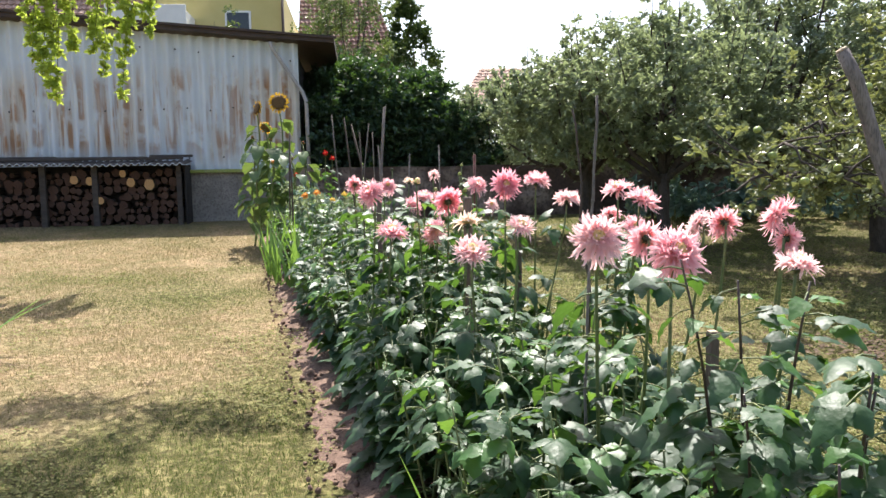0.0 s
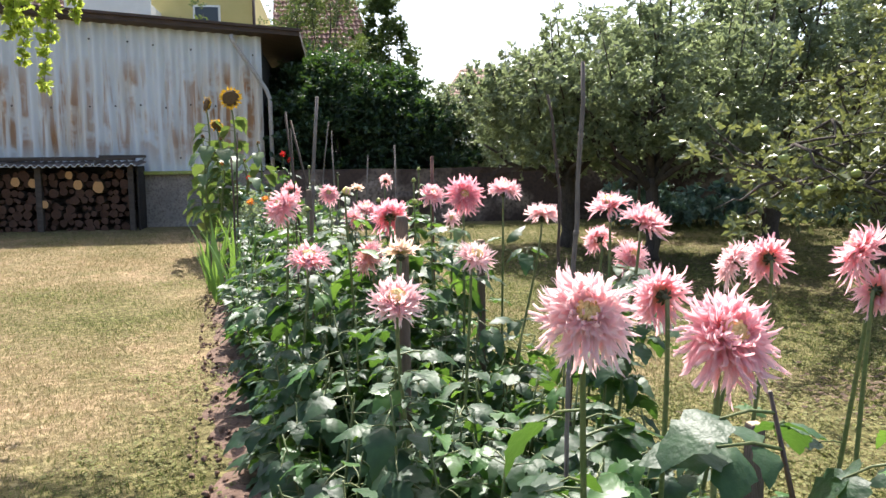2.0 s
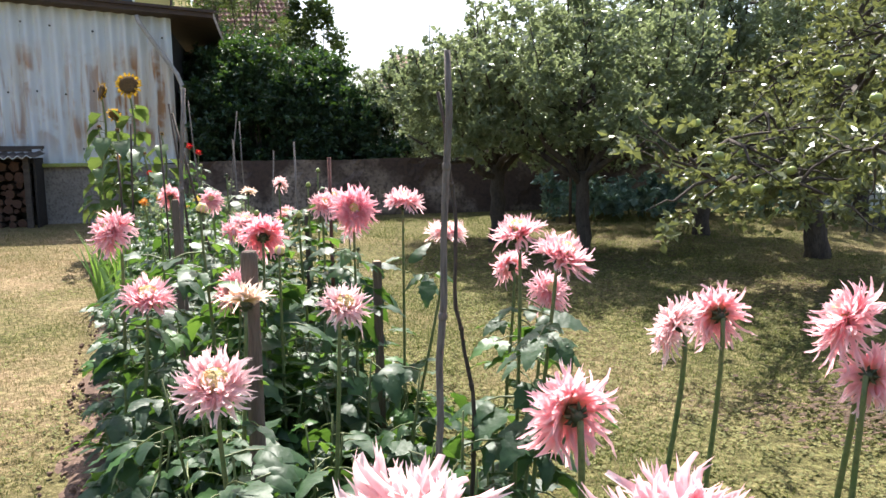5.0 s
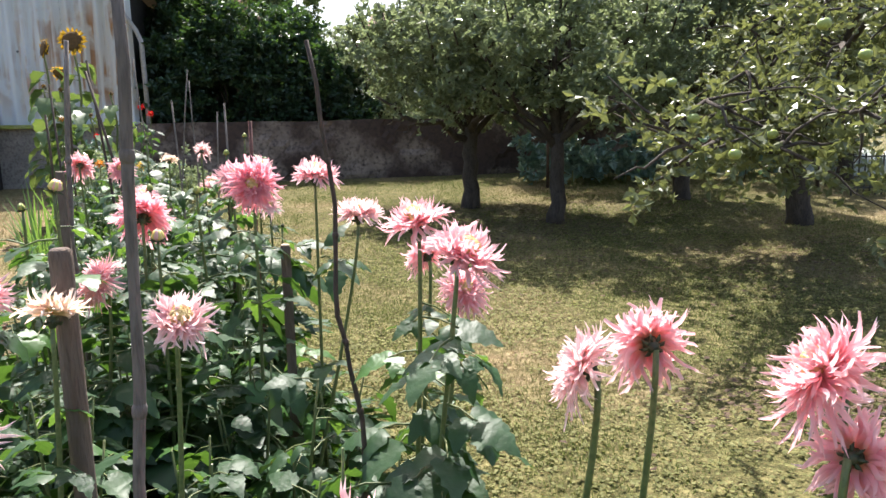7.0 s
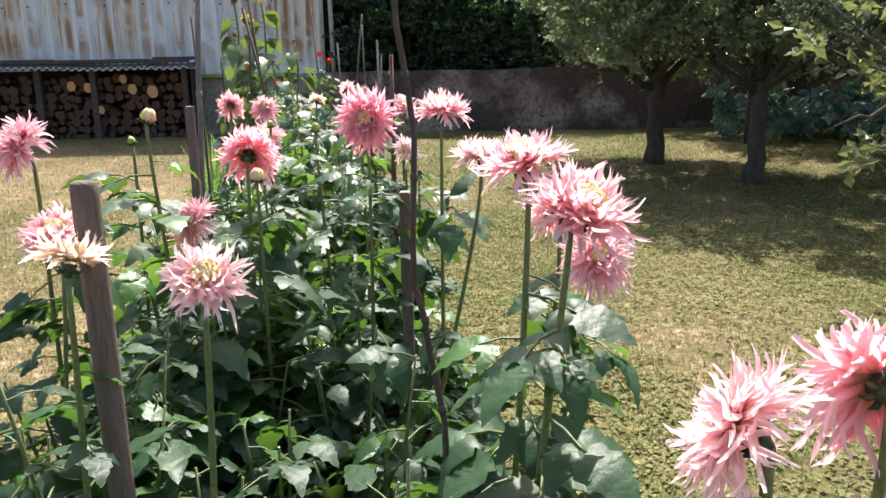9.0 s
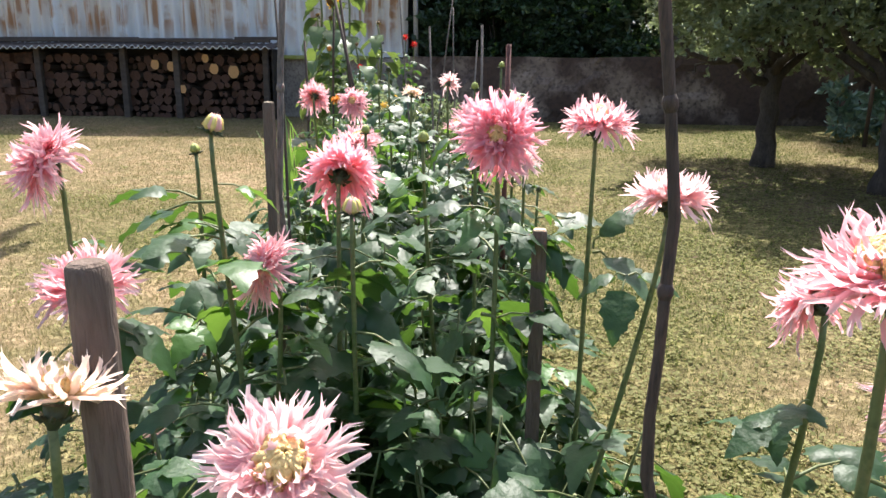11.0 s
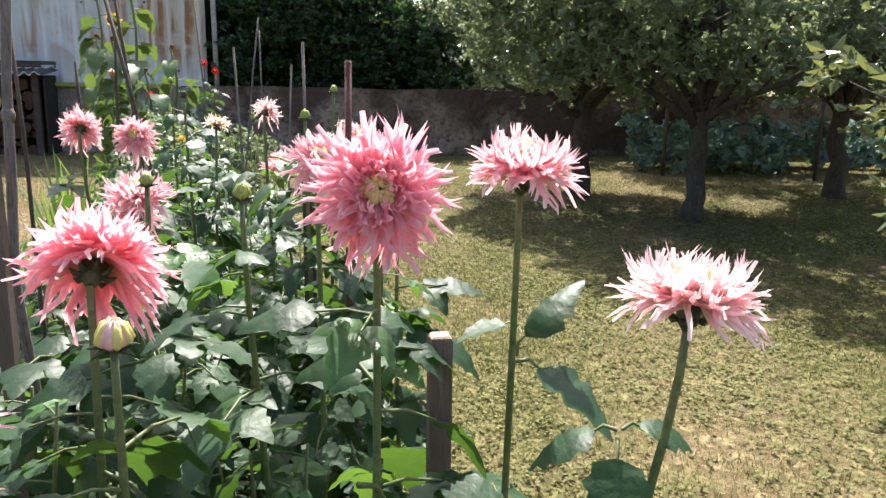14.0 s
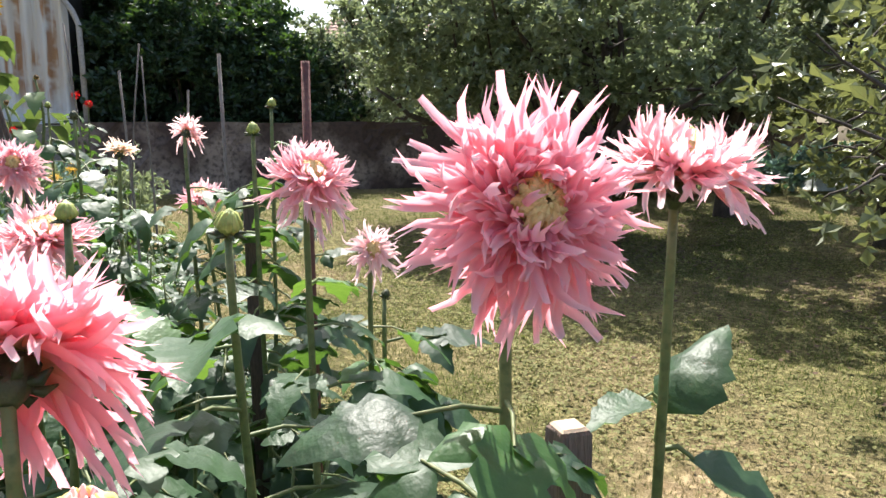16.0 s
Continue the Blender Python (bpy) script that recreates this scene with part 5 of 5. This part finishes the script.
def dark_stemmed_plant():
    """Large-leaved plant with purple-brown stems at the near end of the bed."""
    r = random.Random(808)
    for (x, y, tips) in ((0.98, 1.60, ((0.80, 1.72, 1.40), (0.92, 1.66, 1.35), (1.07, 1.60, 1.35), (0.84, 1.48, 1.12))), (0.99, 1.30, ((1.03, 1.32, 1.24), (0.90, 1.24, 1.05), (1.12, 1.42, 1.18)))):
        plant = thing("dahlia_plant", (x, y, gz(y)), "tall dahlia with purple-brown stems and large glossy leaves", "dahlia", "dahlia bed")
        for tp in tips:
            pts = [Vector((x, y, gz(y) - 0.02)).lerp(Vector(tp), k / 8) + Vector((0.10 * (tp[0] - x) * math.sin(k / 8 * 6.28), 0.03 * math.sin(k / 8 * 3.14), 0.05 * math.sin(k / 8 * 3.14))) for k in range(9)]
            bm = bmesh.new()
            tube(bm, [p - plant.location for p in pts], [0.009 - 0.0008 * k for k in range(9)], 7)
            part("stem", bm, M["dark_stem"], plant)
            dress(plant, pts, r, 26, 1.0, 1.0, 0.15, (0.8, 1.35), 0.25, gap=False)


dark_stemmed_plant()


# ---------------------------------------------------------------- stakes, canes
def stake(x, y, top, w, lean=(0, 0), mat="stake", label="weathered square wooden plant stake with a sawn top", round_=False):
    z0 = gz(y)
    s = thing("plant_stake", (x, y, z0), label, "stake", "plant stakes")
    h = top - z0
    bm = bmesh.new()
    n = 10 if round_ else 4
    rr = w / 2 * (1.0 if round_ else 1.35)
    r = random.Random(int(x * 1000))
    rings = []
    zs = [-0.1, h * 0.3, h * 0.6, h - 0.02, h - 0.004, h]
    for k, z in enumerate(zs):
        q = rr * (1 if k < 4 else 0.96 if k == 4 else 0.86)
        rings.append([bm.verts.new((lean[0] * z / h + q * math.cos(6.283 * (i + 0.5) / n) * r.uniform(0.95, 1.05), lean[1] * z / h + q * math.sin(6.283 * (i + 0.5) / n) * r.uniform(0.95, 1.05), z)) for i in range(n)])
    for a, b in zip(rings, rings[1:]):
        for i in range(n):
            bm.faces.new((a[i], a[(i + 1) % n], b[(i + 1) % n], b[i])).smooth = round_
    part("shaft", bm, M[mat], s)
    bm = bmesh.new()
    t1 = [bm.verts.new((lean[0] + rr * 0.86 * math.cos(6.283 * (i + 0.5) / n), lean[1] + rr * 0.86 * math.sin(6.283 * (i + 0.5) / n), h)) for i in range(n)]
    t2 = [bm.verts.new((v.co.x * 0.8, v.co.y * 0.8, h + 0.003)) for v in t1]
    for i in range(n):
        bm.faces.new((t1[i], t1[(i + 1) % n], t2[(i + 1) % n], t2[i]))
    bm.faces.new(t2)
    part("sawn_top", bm, M["cut_end"] if not round_ else M[mat], s)


stake(0.53, 3.50, 1.53, 0.046, round_=True, label="thick round weathered wooden plant stake")
stake(1.01, 4.52, 1.36, 0.036)
stake(0.14, 5.14, 1.62, 0.032, (0.0, 0.0))
stake(1.42, 2.75, 0.98, 0.040)
stake(0.78, 5.75, 1.50, 0.040, mat="dark_stick", label="dark weathered wooden plant stake")


def cane(points, r0, r1, mat, label, category="stick"):
    base = Vector(points[0])
    c = thing("garden_cane", base, label, category, "plant supports")
    bm = bmesh.new()
    n = len(points) - 1
    rr = random.Random(int(base.x * 977 + base.y * 31))
    pts = []
    for i in range(n):
        for k in range(4):
            pts.append(Vector(points[i]).lerp(Vector(points[i + 1]), k / 4) - base + Vector((rr.uniform(-1, 1), rr.uniform(-1, 1), 0)) * r0 * (0.25 if mat == "rod" else 0.75))
    pts.append(Vector(points[-1]) - base)
    m = len(pts) - 1
    tube(bm, pts, [(r0 + (r1 - r0) * i / m) * rr.uniform(0.9, 1.1) for i in range(m + 1)], 8)
    part("shaft", bm, M[mat], c)
    if mat != "rod":
        for k in range(2, m - 1, 3):
            bm = bmesh.new()
            d = (pts[k + 1] - pts[k]).normalized()
            q, w = pts[k].lerp(pts[k + 1], rr.random()), r0 + (r1 - r0) * k / m
            tube(bm, [q - d * w * 1.6, q - d * w * 0.5, q + d * w * 0.5, q + d * w * 1.6], [w * 0.9, w * 1.28, w * 1.32, w * 0.9], 8)
            part("knot", bm, M[mat], c)


cane(((0.80, 2.52, 0.1), (0.81, 2.52, 0.7), (0.815, 2.51, 1.2), (0.835, 2.51, 1.55), (0.845, 2.50, 1.90)), 0.0058, 0.0048, "stick", "crooked grey branch used as a tall plant support")
cane(((1.15, 3.47, 0.12), (1.13, 3.47, 0.8), (1.14, 3.47, 1.1), (1.09, 3.47, 1.35), (1.10, 3.47, 1.6), (1.05, 3.47, 1.95)), 0.007, 0.005, "dark_stick", "dark wavy twig supporting the dahlias")
cane(((0.90, 5.56, 0.25), (0.90, 5.56, 1.82)), 0.011, 0.010, "rod", "straight rust-red metal rod supporting dahlias", "rod")
cane(((0.17, 5.2, 0.25), (0.15, 5.2, 1.3), (0.20, 5.2, 2.15)), 0.012, 0.010, "stick", "long bare branch used as plant support")
cane(((0.06, 5.6, 0.25), (0.02, 5.6, 2.0)), 0.007, 0.005, "dark_stick", "thin dark cane among the dahlias")
cane(((0.05, 7.1, 0.33), (-0.12, 7.1, 2.25)), 0.010, 0.008, "dark_stick", "dark leaning cane among the dahlias")
cane(((0.35, 6.5, 0.3), (-0.05, 6.7, 2.15)), 0.009, 0.008, "dark_stick", "dark leaning cane among the dahlias")
cane(((0.78, 6.6, 0.32), (0.74, 6.6, 1.95)), 0.008, 0.006, "stick", "thin grey twig supporting dahlias")
cane(((0.30, 8.4, 0.4), (0.24, 8.4, 2.05)), 0.009, 0.007, "stick", "thin grey twig supporting dahlias")
cane(((0.52, 8.4, 0.4), (0.60, 8.4, 1.95)), 0.008, 0.006, "stick", "thin grey twig supporting dahlias")
cane(((-0.20, 10.5, 0.5), (-0.35, 10.5, 2.6)), 0.012, 0.007, "stick", "long bare cane standing in the bed")
cane(((-0.05, 10.8, 0.5), (0.18, 10.8, 2.5)), 0.012, 0.007, "stick", "long bare cane standing in the bed")
cane(((0.25, 10.4, 0.5), (0.22, 10.4, 2.35)), 0.011, 0.007, "stick", "long bare cane standing in the bed")
cane(((-0.75, 8.6, 0.4), (-0.78, 8.6, 1.95)), 0.012, 0.010, "dark_stick", "dark cane beside the sunflowers")
cane(((-0.95, 10.0, 0.5), (-0.9, 10.0, 2.3)), 0.012, 0.010, "dark_stick", "dark cane beside the sunflowers")


# ---------------------------------------------------------------- far end of the bed
def sunflower(x, y, height, face, seed, head=0.33, label="tall sunflower with yellow head and drooping heart-shaped leaves"):
    r = random.Random(seed)
    p = thing("sunflower", (x, y, gz(y)), label, "sunflower", "sunflowers")
    o = p.location
    top = Vector((x + r.uniform(-0.06, 0.06), y, gz(y) + height))
    pts = [Vector((x, y, gz(y) - 0.03)).lerp(top, k / 10) + Vector((0.03 * math.sin(k), 0, 0)) for k in range(11)]
    bm = bmesh.new()
    tube(bm, [q - o for q in pts], [0.02 - 0.0009 * k for k in range(11)], 7)
    part("stem", bm, M["stem"], p)
    turn = facing(face).to_3x3()
    fz = turn @ Vector((0, 0, 1))
    bm = bmesh.new()
    tube(bm, [-fz * 0.05, -fz * 0.034, -fz * 0.031], [head * 0.06, head * 0.30, head * 0.26], 14)
    hd = part("head", bm, M["calyx"], p, m=Matrix.Translation(top - o))
    bm = bmesh.new()
    uvl = bm.loops.layers.uv.new("UVMap")
    leaflet(bm, (head * 0.33, 0, 0), (1, 0, 0), (0, 0, 1), head * 0.20, head * 0.05, uvl, 0.1, False, 0.2, 4)
    ray = mesh_of("ray", bm, M["sunray"])
    for i in range(30):
        part("ray", ray, None, hd, m=turn.to_4x4() @ Matrix.Rotation(6.283 * i / 30 + r.uniform(-0.05, 0.05), 4, "Z") @ Matrix.Rotation(r.uniform(-0.4, 0.25), 4, "Y"))
    bm = bmesh.new()
    tube(bm, [-fz * 0.03, -fz * 0.005, fz * 0.018, fz * 0.024], [head * 0.10, head * 0.36, head * 0.37, head * 0.25], 16)
    part("disc", bm, M["brown_disc"], hd)
    for i in range(19):
        s = 0.22 + 0.74 * (i + r.random()) / 20
        k = min(9, int(s * 10))
        q = pts[k].lerp(pts[k + 1], s * 10 - k)
        a = r.uniform(0, 6.283)
        bm = bmesh.new()
        uvl = bm.loops.layers.uv.new("UVMap")
        d = Vector((math.cos(a), math.sin(a), 0.2))
        tube(bm, [(0, 0, 0), d * 0.10], [0.005, 0.004], 5, False, 1)
        leaflet(bm, d * 0.09, Vector((math.cos(a), math.sin(a), -0.45)), (0, 0, 1), 0.27 * r.uniform(0.7, 1.15), 0.11 * r.uniform(0.8, 1.1), uvl, r.uniform(0.3, 0.8), True, 0.25, 7)
        part("leaf", bm, [M["sunleaf"], M["stem"]], p, m=Matrix.Translation(q - o))


sunflower(-1.17, 11.8, 2.33, (-0.1, -0.9, 0.25), 1)
sunflower(-1.62, 11.9, 2.25, (-0.9, -0.5, 0.2), 2, 0.26)
sunflower(-1.45, 12.2, 1.95, (-0.3, -0.5, -0.6), 3, 0.24, "sunflower with nodding head and large bright leaves")
sunflower(-1.30, 11.5, 1.75, (-0.4, -0.5, 0.8), 4, 0.06, "young sunflower with large bright leaves")
sunflower(-0.85, 12.1, 1.70, (0.5, -0.5, 0.7), 8, 0.06, "young sunflower with large bright leaves")
sunflower(-1.0, 11.4, 1.45, (0.2, -0.6, 0.7), 9, 0.05, "young sunflower with large bright leaves")
sunflower(-1.75, 12.3, 1.80, (-0.6, 0.2, 0.7), 6, 0.06, "young sunflower with large bright leaves")


def strap_clump(x, y, n, h, seed, label, spread=0.25, width=0.016):
    r = random.Random(seed)
    t = thing("strap_leaved_plant", (x, y, gz(y)), label, "garden plant")
    for i in range(n):
        a = r.uniform(0, 6.283)
        bm = bmesh.new()
        uvl = bm.loops.layers.uv.new("UVMap")
        leaflet(bm, (r.uniform(-0.06, 0.06), r.uniform(-0.06, 0.06), -0.02), (math.cos(a) * spread, math.sin(a) * spread, 1), (math.cos(a), math.sin(a), 0.3), h * r.uniform(0.65, 1.1), width, uvl, r.uniform(-0.25, -0.02), False, 0.3, 7)
        part("leaf", bm, M["strap"], t)


for k, (x, y) in enumerate(((-0.78, 8.3), (-0.95, 8.7), (-0.72, 8.9), (-1.1, 9.2), (-0.62, 7.9))):
    strap_clump(x, y, 12, 0.95, 70 + k, "clump of upright sword-shaped gladiolus leaves in the bed")
strap_clump(-3.15, 6.0, 11, 0.85, 99, "spiky dark sword-leaved plant at the lawn edge", 1.1, 0.022)
strap_clump(0.36, 2.05, 4, 0.75, 101, "upright sword-shaped leaves at the edge of the bed", 0.2, 0.02)


def end_of_bed():
    """Mixed pale-leaved bushes filling the far end of the bed."""
    r = random.Random(4)
    for k in range(16):
        y = 10.2 + 3.0 * k / 16
        x = bed_left(y) + 0.15 + r.random() * 1.15
        t = thing("garden_bush", (x, y, gz(y)), "leafy flowering bush with small dark and silvery leaves", "bush", "bushes at the end of the bed")
        bm = bmesh.new()
        for _ in range(4):
            tube(bm, [(0, 0, -0.03), (r.uniform(-0.15, 0.15), r.uniform(-0.15, 0.15), r.uniform(0.5, 0.9))], [0.01, 0.005], 5)
        part("stem", bm, M["stem"], t)
        hgt = r.uniform(0.8, 1.25) if x < -0.9 else r.uniform(0.6, 0.95)
        leaf_cloud("crown", [((r.uniform(-0.2, 0.2), r.uniform(-0.2, 0.2), hgt * r.uniform(0.2, 0.95)), 0.2) for _ in range(12)], 42, 0.065, M["apple_leaf"] if k % 3 else M["brassica"], t, 1100 + k)


end_of_bed()


# loose leaf litter under the orchard trees
def build_litter():
    r = random.Random(17)
    verts, faces = [], []
    for _ in range(5200):
        cx, cy, sp = r.choice(((3.7, 11.6, 1.0), (4.3, 10.2, 1.0), (6.9, 11.4, 1.3), (4.05, 5.0, 0.45), (5.9, 8.0, 1.1)))
        x, y = r.gauss(cx, sp), r.gauss(cy, sp * 0.6)
        s, a = r.uniform(0.012, 0.03), r.uniform(0, 6.28)
        z = gz(y) + 0.03
        k = len(verts)
        for q in range(4):
            verts.append((x + s * math.cos(a + 1.57 * q), y + s * 0.6 * math.sin(a + 1.57 * q), z + r.uniform(0, 0.012)))
        faces.append((k, k + 1, k + 2, k + 3))
    me = bpy.data.meshes.new("leaf_litter")
    me.from_pydata(verts, [], faces)
    me.materials.append(M["petal_litter"])
    tagged(new("leaf_litter", me), "dry brown fallen leaves on the grass under the trees", "leaf litter", kind="stuff")


build_litter()
